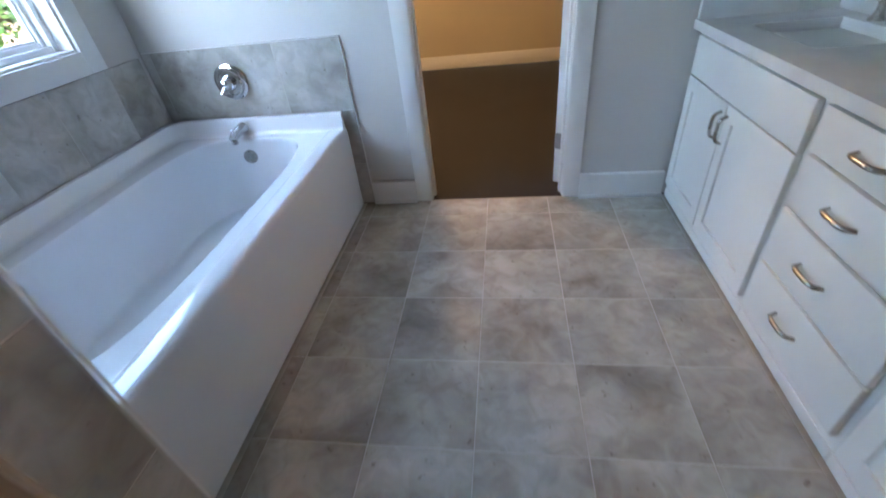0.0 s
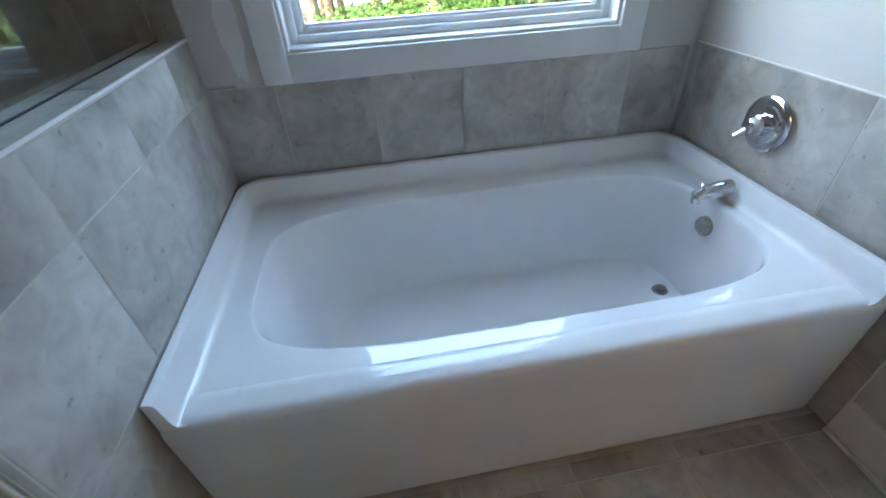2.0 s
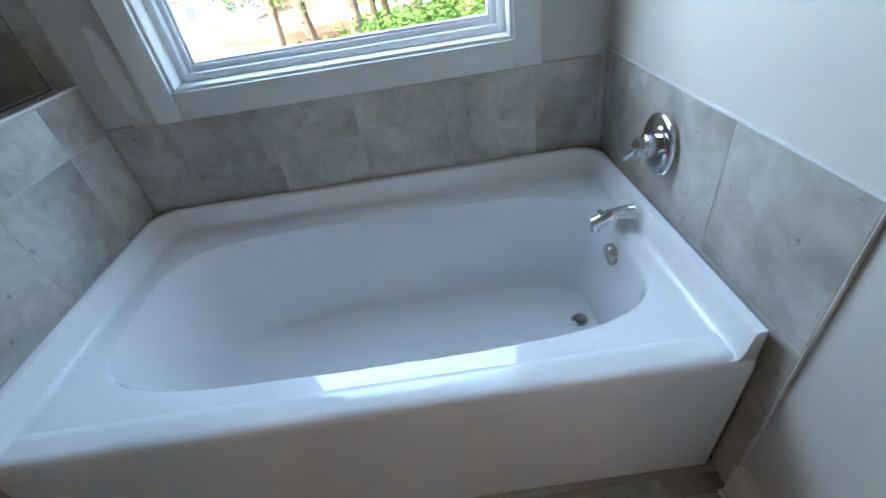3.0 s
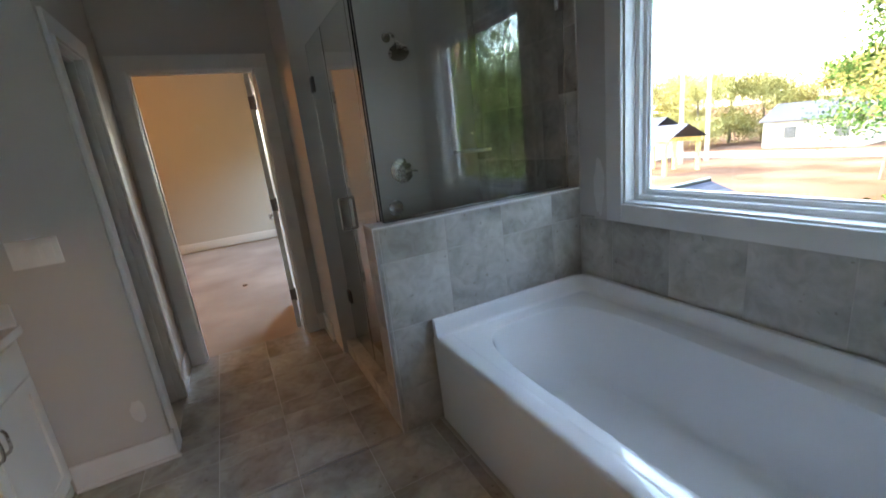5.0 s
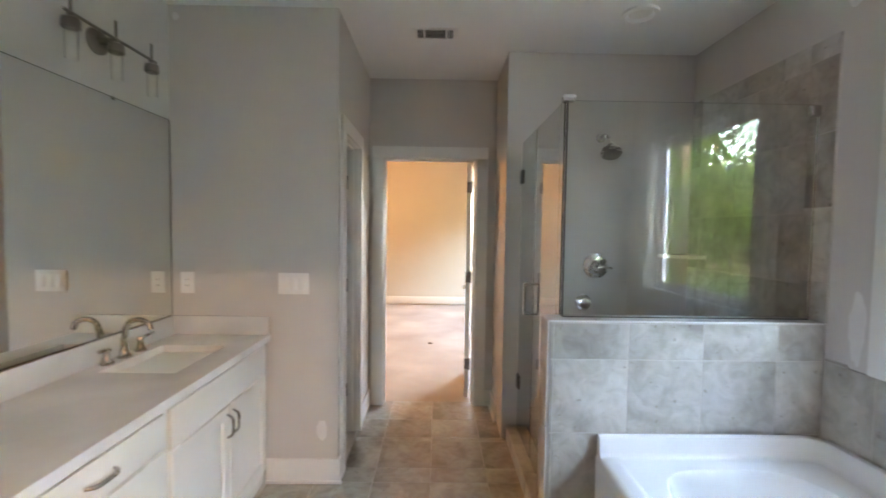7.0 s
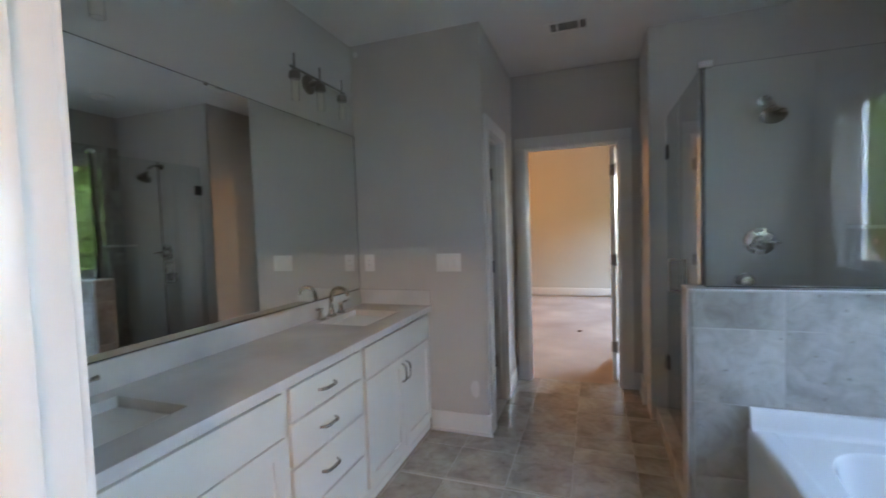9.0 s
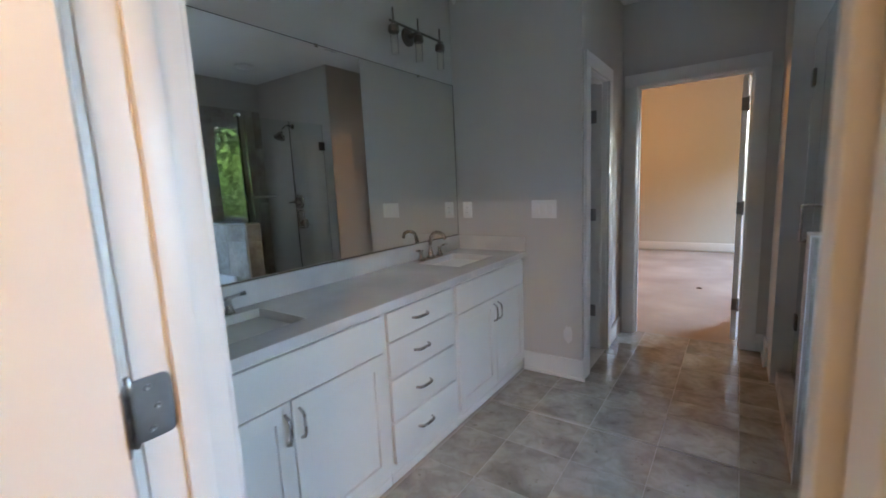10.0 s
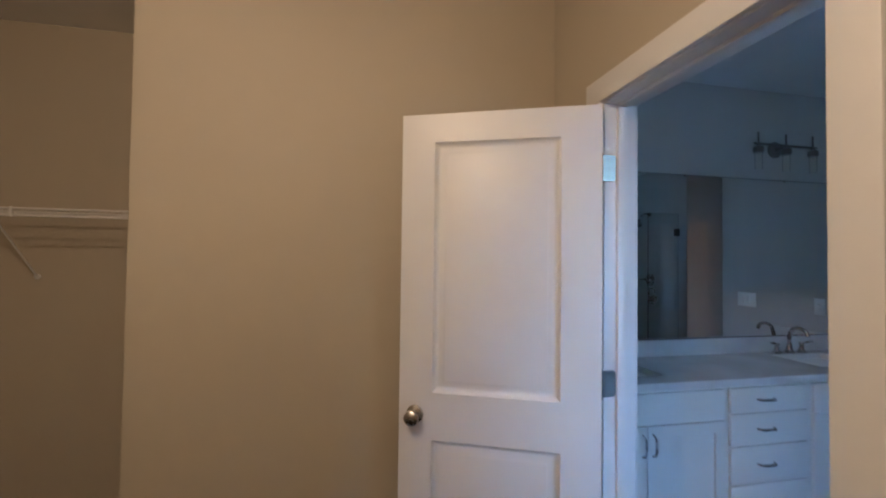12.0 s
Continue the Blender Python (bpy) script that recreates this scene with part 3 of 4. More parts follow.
cabinet(0.002, 0.899, "first", "white painted sink cabinet with two panel doors under the countertop")
cabinet(0.901, 1.434, "drawers", "white painted cabinet with four drawers under the countertop")
cabinet(1.436, Y_BOX - 0.002, "second", "white painted sink cabinet with two panel doors by the wall")

SINKS = (0.40, 1.865)
SX0, SX1, SH = -2.085, -1.775, 0.205


def countertop():
    top = thing("countertop", (-1.9, 1.15, 0.79), "glossy pale marble countertop with two sink cut-outs and upstands", "countertop")
    x0, x1 = X_VAN + 0.001, -1.643
    ys = [0.001]
    bs = [(x0, SX0, 0.001, Y_BOX - 0.001, 0.806, 0.842), (SX1, x1, 0.001, Y_BOX - 0.001, 0.806, 0.842)]
    for s in SINKS:
        bs.append((SX0, SX1, ys[-1], s - SH, 0.806, 0.842))
        ys.append(s + SH)
    bs.append((SX0, SX1, ys[-1], Y_BOX - 0.001, 0.806, 0.842))
    bm = bmesh.new()
    for b in bs:
        box(bm, *b)
    bmesh.ops.remove_doubles(bm, verts=bm.verts, dist=0.0005)
    part("slab", bm, M_QUARTZ, top)
    boxes("back_upstand", M_QUARTZ, top, (x0, x0 + 0.02, 0.022, Y_BOX - 0.022, 0.842, 0.943), bevel=0.002)
    boxes("side_upstand", M_QUARTZ, top, (x0, x1 - 0.006, Y_BOX - 0.021, Y_BOX - 0.001, 0.842, 0.943), bevel=0.002)
    boxes("side_upstand", M_QUARTZ, top, (x0, x1 - 0.006, 0.001, 0.021, 0.842, 0.943), bevel=0.002)


countertop()


def sink(y):
    s = thing("sink", ((SX0 + SX1) / 2, y, 0.66), "white rectangular undermount sink", "sink", "vanity sinks")
    bm = bmesh.new()

    def rr(z, inset, r, seg=8):
        out = []
        a, b = (SX1 - SX0) / 2 + 0.006 - inset, SH + 0.006 - inset
        for qx, qy, a0 in ((1, 1, 0), (-1, 1, 90), (-1, -1, 180), (1, -1, 270)):
            for k in range(seg + 1):
                t = radians(a0 + 90 * k / seg)
                out.append(Vector(((SX0 + SX1) / 2 + qx * (a - r) + r * math.cos(t), y + qy * (b - r) + r * math.sin(t), z)))
        return out

    loft(bm, [rr(0.804, -0.015, 0.03), rr(0.805, 0.0, 0.03), rr(0.799, 0.006, 0.035), rr(0.70, 0.020, 0.05), rr(0.668, 0.045, 0.06), rr(0.662, 0.09, 0.06), rr(0.660, 0.14, 0.01)], True, False, True)
    part("bowl", bm, M_SINK, s, smooth=True)
    bm = bmesh.new()
    lathe(bm, ((0.022, 0.0), (0.022, 0.003), (0.012, 0.004), (0.001, 0.002)), pose((SX0 + SX1) / 2, y, 0.660))
    part("drain", bm, M_NICKEL, s, smooth=True)


def sink_faucet(y):
    f = thing("sink_faucet", (-2.125, y, 0.842), "brushed nickel widespread faucet with two levers", "faucet", "sink faucets")
    bm = bmesh.new()
    lathe(bm, ((0.027, 0.0), (0.027, 0.008), (0.021, 0.014), (0.016, 0.04), (0.013, 0.06)), pose(-2.125, y, 0.842))
    sweep(bm, curve_points([(-2.125, y, 0.885), (-2.123, y, 0.95), (-2.10, y, 1.0), (-2.06, y, 1.013), (-2.02, y, 0.999), (-2.005, y, 0.968)], 6), [0.0125] * 12 + [0.0115] * 14 + [0.011] * 5, 16)
    part("spout", bm, M_NICKEL, f, smooth=True)
    for s in (-1, 1):
        bm = bmesh.new()
        yy = y + s * 0.102
        lathe(bm, ((0.025, 0.0), (0.025, 0.007), (0.018, 0.014), (0.013, 0.035), (0.012, 0.05), (0.015, 0.056), (0.012, 0.066), (0.001, 0.069)), pose(-2.125, yy, 0.842))
        sweep(bm, [(-2.125, yy, 0.901), (-2.115, yy + s * 0.03, 0.909), (-2.105, yy + s * 0.065, 0.914)], [0.008, 0.0065, 0.0085], 12)
        part("lever", bm, M_NICKEL, f, smooth=True)


for s in SINKS:
    sink(s)
    sink_faucet(s)

mirror = thing("wall_mirror", (X_VAN, 1.15, 0.945), "large frameless wall mirror above the vanity", "mirror")
boxes("mirror_glass", M_MIRROR, mirror, (X_VAN + 0.001, X_VAN + 0.007, 0.035, 2.295, 0.948, 2.004))
bm = bmesh.new()
box(bm, X_VAN + 0.001, X_VAN + 0.008, 0.031, 2.299, 0.9445, 0.948)
box(bm, X_VAN + 0.001, X_VAN + 0.008, 0.031, 2.299, 2.004, 2.0065)
box(bm, X_VAN + 0.001, X_VAN + 0.008, 0.031, 0.035, 0.948, 2.004)
box(bm, X_VAN + 0.001, X_VAN + 0.008, 2.295, 2.299, 0.948, 2.004)
part("mirror_edge", bm, M_DARK, mirror, "thin dark mirror edge")
for yc in (0.3, 1.1, 1.9):
    boxes("mirror_clip", M_NICKEL, mirror, (X_VAN + 0.007, X_VAN + 0.011, yc - 0.008, yc + 0.008, 1.994, 2.010), bevel=0.002)


def vanity_light(y):
    l = thing("vanity_light", (X_VAN, y, 2.23), "pewter three-bulb vanity light with clear glass shades, unlit", "wall lamp", "vanity lights")
    x = -2.10
    bm = bmesh.new()
    lathe(bm, ((0.055, 0.0), (0.055, 0.012), (0.045, 0.018), (0.018, 0.022), (0.014, 0.08)), pose(X_VAN, y, 2.215, 0, 90, 0), 28)
    part("wall_plate", bm, M_PEWTER, l, smooth=True)
    bm = bmesh.new()
    sweep(bm, [(x, y - 0.255, 2.225), (x, y, 2.225), (x, y + 0.255, 2.225)], 0.007, 10)
    part("cross_bar", bm, M_PEWTER, l, smooth=True)
    for d in (-0.225, 0.0, 0.225):
        bm = bmesh.new()
        lathe(bm, ((0.004, 0.055), (0.005, 0.075), (0.0055, 0.0), (0.012, -0.003), (0.014, -0.015), (0.028, -0.022), (0.031, -0.035), (0.031, -0.055), (0.027, -0.06)), pose(x, y + d, 2.225), 18)
        part("socket", bm, M_PEWTER, l, smooth=True)
        bm = bmesh.new()
        prof = ((0.021, -0.05), (0.021, -0.170), (0.0198, -0.170), (0.0198, -0.05))
        rings = [[Vector((x + r * math.cos(2 * math.pi * k / 24), y + d + r * math.sin(2 * math.pi * k / 24), 2.225 + h)) for k in range(24)] for r, h in prof]
        loft(bm, rings)
        part("shade", bm, M_SHADE, l, "clear glass cylinder shade", True)


vanity_light(0.41)
vanity_light(1.82)


def plate(name, at, w, h, normal, label, kind):
    """A wall plate with its rockers or sockets; normal is the axis it faces along, with a sign."""
    ax, sg = normal
    t = thing(name, at, label, "switch" if kind != "outlet" else "outlet")
    n = {"triple": 3, "single": 1, "outlet": 1}[kind]

    def bx(u0, u1, z0, z1, d0, d1, bevel, nm, mat, lab=""):
        if ax == "y":
            s = (at[0] + u0, at[0] + u1, *sorted((at[1] + sg * d0, at[1] + sg * d1)))
        else:
            s = (*sorted((at[0] + sg * d0, at[0] + sg * d1)), at[1] + u0, at[1] + u1)
        return boxes(nm, mat, t, (*s, at[2] + z0, at[2] + z1), bevel=bevel, label=lab)

    bx(-w / 2, w / 2, -h / 2, h / 2, 0.0, 0.006, 0.002, "cover_plate", M_PLATE)
    for k in range(n):
        u = (k - (n - 1) / 2) * 0.046
        bx(u - 0.0175, u + 0.0175, -0.034, 0.034, 0.006, 0.0075, 0.0005, "rocker_frame", M_PLATE)
        if kind == "outlet":
            for zz in (-0.017, 0.017):
                for du in (-0.006, 0.006):
                    bx(u + du - 0.001, u + du + 0.001, zz - 0.004, zz + 0.004, 0.0075, 0.008, 0.0, "slot", M_GASKET_GAP)
        else:
            bx(u - 0.0155, u + 0.0155, -0.031, 0.031, 0.0075, 0.0105, 0.001, "rocker", M_PLATE)
        for zz in (-0.048, 0.048):
            bx(u - 0.003, u + 0.003, zz - 0.003, zz + 0.003, 0.006, 0.0068, 0.0, "screw", M_PLATE)


plate("switch_plate", (-1.516, Y_BOX, 1.126), 0.168, 0.117, ("y", -1), "white three-gang switch plate on the painted wall", "triple")
plate("outlet_plate", (-2.098, Y_BOX, 1.126), 0.074, 0.117, ("y", -1), "white outlet plate beside the mirror", "outlet")
plate("closet_switch", (-0.268, C_FACE, 1.088), 0.080, 0.120, ("y", -1), "white single switch plate beside the closet doorway", "single")


# shower
def grouted(name, at, label):
    return thing(name, at, label, "shower glass")


GX, GY, GZ = -0.153, 1.862, 2.015
curb = structure(boxes("shower_curb", M_GROUT, None, (-0.228, -0.10, 1.916, Y_SHOW - 0.011, 0, 0.085)), "tiled shower curb", "curb")
g = grouted("shower_glass_panel", (0.4, GY, 1.05), "clear fixed glass panel on the tiled half wall")
boxes("pane", M_GLASS, g, (GX + 0.001, X_WIN - 0.014, GY - 0.005, GY + 0.005, 1.052, GZ))
boxes("edge_seal", M_GASKET_GAP, g, (GX - 0.004, GX + 0.0005, GY - 0.005, GY + 0.005, 1.052, GZ - 0.002))
boxes("bottom_seal", M_GASKET_GAP, g, (GX, X_WIN - 0.014, GY - 0.006, GY + 0.006, 1.049, 1.052))
boxes("corner_clamp", M_CHROME, g, (GX - 0.025, GX + 0.03, GY - 0.02, GY + 0.02, GZ - 0.006, GZ + 0.022), bevel=0.003, label="polished corner clamp")
boxes("wall_clamp", M_CHROME, g, (X_WIN - 0.055, X_WIN - 0.010, GY - 0.014, GY + 0.014, GZ - 0.05, GZ - 0.005), bevel=0.003)
g = grouted("shower_return_panel", (GX, 2.1, 0.09), "clear narrow fixed glass panel by the shower door")
boxes("pane", M_GLASS, g, (GX - 0.014, GX - 0.006, 1.918, 2.385, 0.088, GZ))
boxes("upper_pane", M_GLASS, g, (GX - 0.014, GX - 0.006, GY + 0.006, 1.917, 1.056, GZ))
d = thing("shower_door", (GX, 2.8, 0.1), "clear frameless glass shower door, closed", "shower door")
boxes("pane", M_GLASS, d, (GX - 0.014, GX - 0.006, 2.392, 2.800, 0.100, GZ))
for z in (0.42, 1.79):
    boxes("hinge", M_DARK, d, (GX - 0.022, GX + 0.002, 2.745, 2.815, z - 0.045, z + 0.045), bevel=0.004, label="dark metal glass hinge")
bm = bmesh.new()
for sx in (-1, 1):
    x = GX - 0.010 + sx * 0.045
    pts = curve_points([(GX - 0.010 + sx * 0.006, 2.44, 0.945), (x - sx * 0.008, 2.44, 0.945), (x, 2.44, 0.955), (x, 2.44, 1.035), (x, 2.44, 1.115), (x - sx * 0.008, 2.44, 1.125), (GX - 0.010 + sx * 0.006, 2.44, 1.125)], 5)
    sweep(bm, pts, 0.0085, 12)
part("handle", bm, M_CHROME, d, "bent chrome pull handle", True)

sh = thing("shower_fixture", (0.36, Y_SHOW - 0.01, 1.2), "brushed metal shower head and lever valve on the tile", "shower")
YS = Y_SHOW - 0.010
bm = bmesh.new()
lathe(bm, ((0.030, 0.0), (0.028, 0.006), (0.012, 0.010)), pose(0.36, YS, 2.06, 90, 0, 0), 20)
sweep(bm, curve_points([(0.36, YS, 2.06), (0.36, YS - 0.07, 2.065), (0.36, YS - 0.13, 2.03), (0.36, YS - 0.15, 2.00)], 6), 0.010, 12)
part("arm", bm, M_NICKEL, sh, smooth=True)
bm = bmesh.new()
lathe(bm, ((0.012, 0.03), (0.018, 0.02), (0.022, 0.0), (0.045, -0.028), (0.062, -0.045), (0.064, -0.058), (0.055, -0.062), (0.001, -0.062)), pose(0.365, YS - 0.16, 1.975, -32, 12, 0), 28)
part("head", bm, M_NICKEL, sh, smooth=True)
bm = bmesh.new()
lathe(bm, ((0.085, 0.0), (0.085, 0.006), (0.075, 0.012), (0.040, 0.014), (0.034, 0.05), (0.026, 0.055), (0.001, 0.057)), pose(0.350, YS, 1.205, 90, 0, 0), 36)
part("valve_plate", bm, M_NICKEL, sh, smooth=True)
bm = bmesh.new()
sweep(bm, [(0.35, YS - 0.05, 1.205), (0.35, YS - 0.08, 1.205)], [0.022, 0.016], 16)
sweep(bm, [(0.35, YS - 0.072, 1.205), (0.395, YS - 0.08, 1.203), (0.43, YS - 0.085, 1.200)], [0.010, 0.008, 0.010], 12)
part("lever", bm, M_NICKEL, sh, smooth=True)
sp = thing("shower_spout", (0.27, YS, 0.92), "low brushed metal shower outlet on the tile", "shower")
bm = bmesh.new()
lathe(bm, ((0.055, 0.0), (0.055, 0.008), (0.045, 0.03), (0.034, 0.055), (0.001, 0.06)), pose(0.27, YS, 0.955, 90, 0, 0), 28)
part("cap", bm, M_NICKEL, sp, smooth=True)
cs = thing("corner_shelf", (0.9, YS - 0.1, 1.28), "small white corner shelf in the shower", "shelf")
bm = bmesh.new()
pts = [(X_WIN - 0.012, YS - 0.002)] + [(X_WIN - 0.012 - 0.2 * math.cos(radians(a)), YS - 0.002 - 0.2 * math.sin(radians(a))) for a in range(0, 91, 10)]
loft(bm, [[Vector((px, py, z)) for px, py in pts] for z in (1.27, 1.292)], True, True, True)
part("board", bm, M_SINK, cs)


# panelled doors
def panel_door(name, at, turn, width, height, panels, label, hinges, knob=True):
    """A moulded two-panel door, built in its own frame: hinge line at the origin, leaf along +x, faces at y = 0 and 0.035."""
    door = thing(name, at, label, "door")
    door.rotation_euler = (0, 0, radians(turn))

    def sub(nm, bm, mat, lab="", par=None):
        ob = part(nm, bm, mat, None, lab, True)
        ob.parent = par or door
        return ob

    bm = bmesh.new()
    th = 0.035
    xs = [0.0, panels[0][0], panels[0][1], width]
    box(bm, 0, xs[1], 0, th, 0.012, height)
    box(bm, xs[2], width, 0, th, 0.012, height)
    zs = [0.012] + [z for p in panels for z in p[2:]] + [height]
    for k in range(0, len(zs), 2):
        box(bm, xs[1], xs[2], 0, th, zs[k], zs[k + 1])
    bmesh.ops.remove_doubles(bm, verts=bm.verts, dist=0.0004)
    for x0, x1, z0, z1 in panels:
        for y, s in ((0.0, 1), (th, -1)):
            def rg(i, d):
                return [Vector((a, y + s * d, b)) for a, b in ((x0 + i, z0 + i), (x1 - i, z0 + i), (x1 - i, z1 - i), (x0 + i, z1 - i))]
            loft(bm, [rg(0.0, 0.0), rg(0.006, 0.008), rg(0.016, 0.014), rg(0.024, 0.014), rg(0.044, 0.003), rg(0.048, 0.002)], True, False, True)
    sub("leaf", bm, M_DOOR)
    for z in hinges:
        bm = bmesh.new()
        prof = [(0.003, -0.053), (0.0065, -0.048)]
        for k in range(1, 5):
            zz = -0.048 + 0.0192 * k
            prof += [(0.0065, zz - 0.0006), (0.0050, zz - 0.0005), (0.0050, zz + 0.0005), (0.0065, zz + 0.0006)]
        lathe(bm, prof + [(0.0065, 0.048), (0.003, 0.053)], pose(-0.004, -0.005, z), 14)
        box(bm, -0.0025, 0.0, 0.002, th + 0.002, z - 0.045, z + 0.045, 0.0008)
        h = sub("hinge", bm, M_HINGE, "satin steel butt hinge")
        for dz in (-0.03, 0.0, 0.03):
            bm = bmesh.new()
            lathe(bm, ((0.004, 0.0), (0.003, 0.0012), (0.001, 0.0012)), pose(-0.0025, 0.014 + 0.006 * (dz == 0), z + dz, 0, -90, 0), 10)
            sub("screw", bm, M_HINGE, "", h)
    if knob:
        for y, s in ((0.0, 90), (th, -90)):
            bm = bmesh.new()
            lathe(bm, ((0.032, 0.0), (0.032, 0.006), (0.024, 0.010), (0.012, 0.014), (0.011, 0.030), (0.022, 0.036), (0.028, 0.046), (0.027, 0.058), (0.016, 0.066), (0.001, 0.068)), pose(width - 0.062, y, 0.868, s, 0, 0), 28)
            sub("knob", bm, M_NICKEL, "round satin nickel knob")
    return door


PANELS = ((0.135, 0.590, 0.21, 0.775), (0.135, 0.590, 0.948, 1.872))
panel_door("closet_door", (C0, C_FACE - 0.012, 0), 246, 0.715, 1.978, PANELS, "white moulded two-panel closet door standing open", (0.26, 1.012, 1.765))
panel_door("bedroom_door", (B1 - 0.024, B_BACK + 0.014, 0), 83, 0.735, 1.99, ((0.115, 0.62, 0.22, 0.80), (0.115, 0.62, 0.978, 1.885)), "white panelled bedroom door standing open", (0.30, 1.04, 1.79))
panel_door("toilet_door", (X_BOX - 0.125, T1 - 0.003, 0), 180, 0.46, 1.97, ((0.09, 0.37, 0.22, 0.80), (0.09, 0.37, 0.978, 1.86)), "white panelled toilet-room door standing open", (0.30, 1.04, 1.75))
def jamb_hinge(name, x, y, z, s, label):
    """A hinge leaf with rounded corners and three screws, let into a jamb face at x that faces along s."""
    h = thing(name, (x, y, z), label, "hinge", name)
    bm = bmesh.new()
    out = []
    for qy, qz, a0 in ((1, 1, 0), (-1, 1, 90), (-1, -1, 180), (1, -1, 270)):
        for k in range(6):
            a, r = radians(a0 + 18 * k), 0.012
            out.append((y + qy * (0.027 - r) + r * math.cos(a), z + qz * (0.046 - r) + r * math.sin(a)))
    loft(bm, [[Vector((x, py, pz)) for py, pz in out], [Vector((x + s * 0.0025, py, pz)) for py, pz in out]], True, True, True)
    part("leaf", bm, M_HINGE, h)
    for dz in (-0.031, 0.0, 0.031):
        bm = bmesh.new()
        lathe(bm, ((0.0048, 0.0), (0.0040, 0.0014), (0.0020, 0.0008), (0.0005, 0.0004)), pose(x + s * 0.0025, y + (0.006 if dz == 0 else -0.004), z + dz, 0, 90 * s, 0), 12)
        part("screw", bm, M_HINGE, h, smooth=True)


for z in (0.26, 1.012, 1.765):
    jamb_hinge("closet_jamb_hinge", C0, C_FACE + 0.019, z, 1, "satin steel hinge leaf screwed to the closet jamb")
for z in (0.30, 1.04, 1.79):
    jamb_hinge("bedroom_jamb_hinge", B1, B_BACK - 0.019, z, -1, "dark satin hinge leaf screwed to the bedroom jamb")
for z in (0.30, 1.04, 1.75):
    h = boxes("toilet_jamb_hinge", M_HINGE, None, (X_BOX - 0.113, X_BOX - 0.075, T1 - 0.003, T1, z - 0.045, z + 0.045), bevel=0.001)
    tagged(h, "dark satin hinge leaf screwed to the toilet-room jamb", "hinge", "toilet hinges")


# wire shelves in the closet
def wire_shelf(at, run, depth_way, length, braces, label):
    """A ventilated wire shelf: at is a back corner at the wall, run the way along the wall, depth_way the way out from it."""
    s = thing("wire_shelf", at, label, "shelf", "closet shelves")
    o, r, d = Vector(at), Vector(run), Vector(depth_way)

    def p(a, b, c):
        return o + r * a + d * b + Vector((0, 0, c))

    for b, c, nm in ((0.006, 0, "back_wire"), (0.32, 0, "front_wire"), (0.32, -0.032, "lip_wire"), (0.16, -0.004, "middle_wire")):
        bm = bmesh.new()
        sweep(bm, [p(0, b, c), p(length / 2, b, c), p(length, b, c)], 0.0048, 8)
        part(nm, bm, M_WIRE, s, smooth=True)
    bm = bmesh.new()
    n = int(length / 0.026)
    for k in range(n + 1):
        a = length * k / n
        sweep(bm, [p(a, 0.006, 0.004), p(a, 0.318, 0.004), p(a, 0.324, -0.032)], 0.0014, 5)
    tagged(part("cross_wires", bm, M_WIRE, s), kind="stuff")
    for a in (0.0, length):
        bm = bmesh.new()
        sweep(bm, [p(a, 0.322, 0.008), p(a, 0.322, -0.016), p(a, 0.322, -0.040)], [0.006, 0.0065, 0.006], 10)
        part("end_cap", bm, M_WIRE, s, smooth=True)
    for a in braces:
        bm = bmesh.new()
        sweep(bm, [p(a, 0.31, -0.02), p(a, 0.012, -0.31)], 0.005, 8)
        part("brace", bm, M_WIRE, s, smooth=True)
        bm = bmesh.new()
        sweep(bm, [p(a + 0.09, 0.327, 0.007), p(a + 0.09, 0.329, -0.016), p(a + 0.09, 0.327, -0.039)], [0.005, 0.006, 0.005], 8)
        part("clip", bm, M_WIRE, s, smooth=True)
        bm = bmesh.new()
        lathe(bm, ((0.014, 0.0), (0.014, 0.010), (0.008, 0.014), (0.001, 0.014)), Matrix.Translation(p(a, 0.0, -0.315)) @ d.to_track_quat("Z", "Y").to_matrix().to_4x4(), 14)
        part("wall_foot", bm, M_WIRE, s, smooth=True)


wire_shelf((CXX, CY + 0.02, 1.640), (0, 1, 0), (1, 0, 0), CYE - CY - 0.03, (0.42, 1.02), "white wire closet shelf braced to the tan wall")
wire_shelf((-0.125, C_FACE, 1.640), (1, 0, 0), (0, -1, 0), 1.10, (0.12, 0.85), "white wire closet shelf beside the doorway")


# baseboard along the shower block, edge strips on the half wall, wall patches, a chip on the bedroom floor
baseboard("baseboard_g", (X_STUB - 0.015, X_STUB, 3.085, Y_BED - 0.018, 0, 0.135), (X_STUB - 0.027, X_STUB - 0.015, 3.065, Y_BED - 0.03, 0, 0.018))
boxes("edge_trim", M_TRIM, pony_wall, (-0.2405, -0.2365, Y_PONY - 0.002, Y_PONY + 0.004, 0.0, 1.051), bevel=0.001, label="white corner edge strip")
boxes("edge_trim", M_TRIM, pony_wall, (-0.236, X_WIN - 0.012, Y_PONY - 0.0025, Y_PONY + 0.003, 1.0445, 1.0515), bevel=0.001, label="white top edge strip")
boxes("edge_trim", M_TRIM, wall_closet, (-0.0815, -0.0795, YC, YC + 0.010, 0.0, 0.901), bevel=0.0005, label="grey tile edge strip")
boxes("edge_trim", M_TRIM, wall_closet, (-0.079, X_WIN - 0.012, YC, YC + 0.0105, 0.8985, 0.9015), bevel=0.0005, label="white tile edge strip")


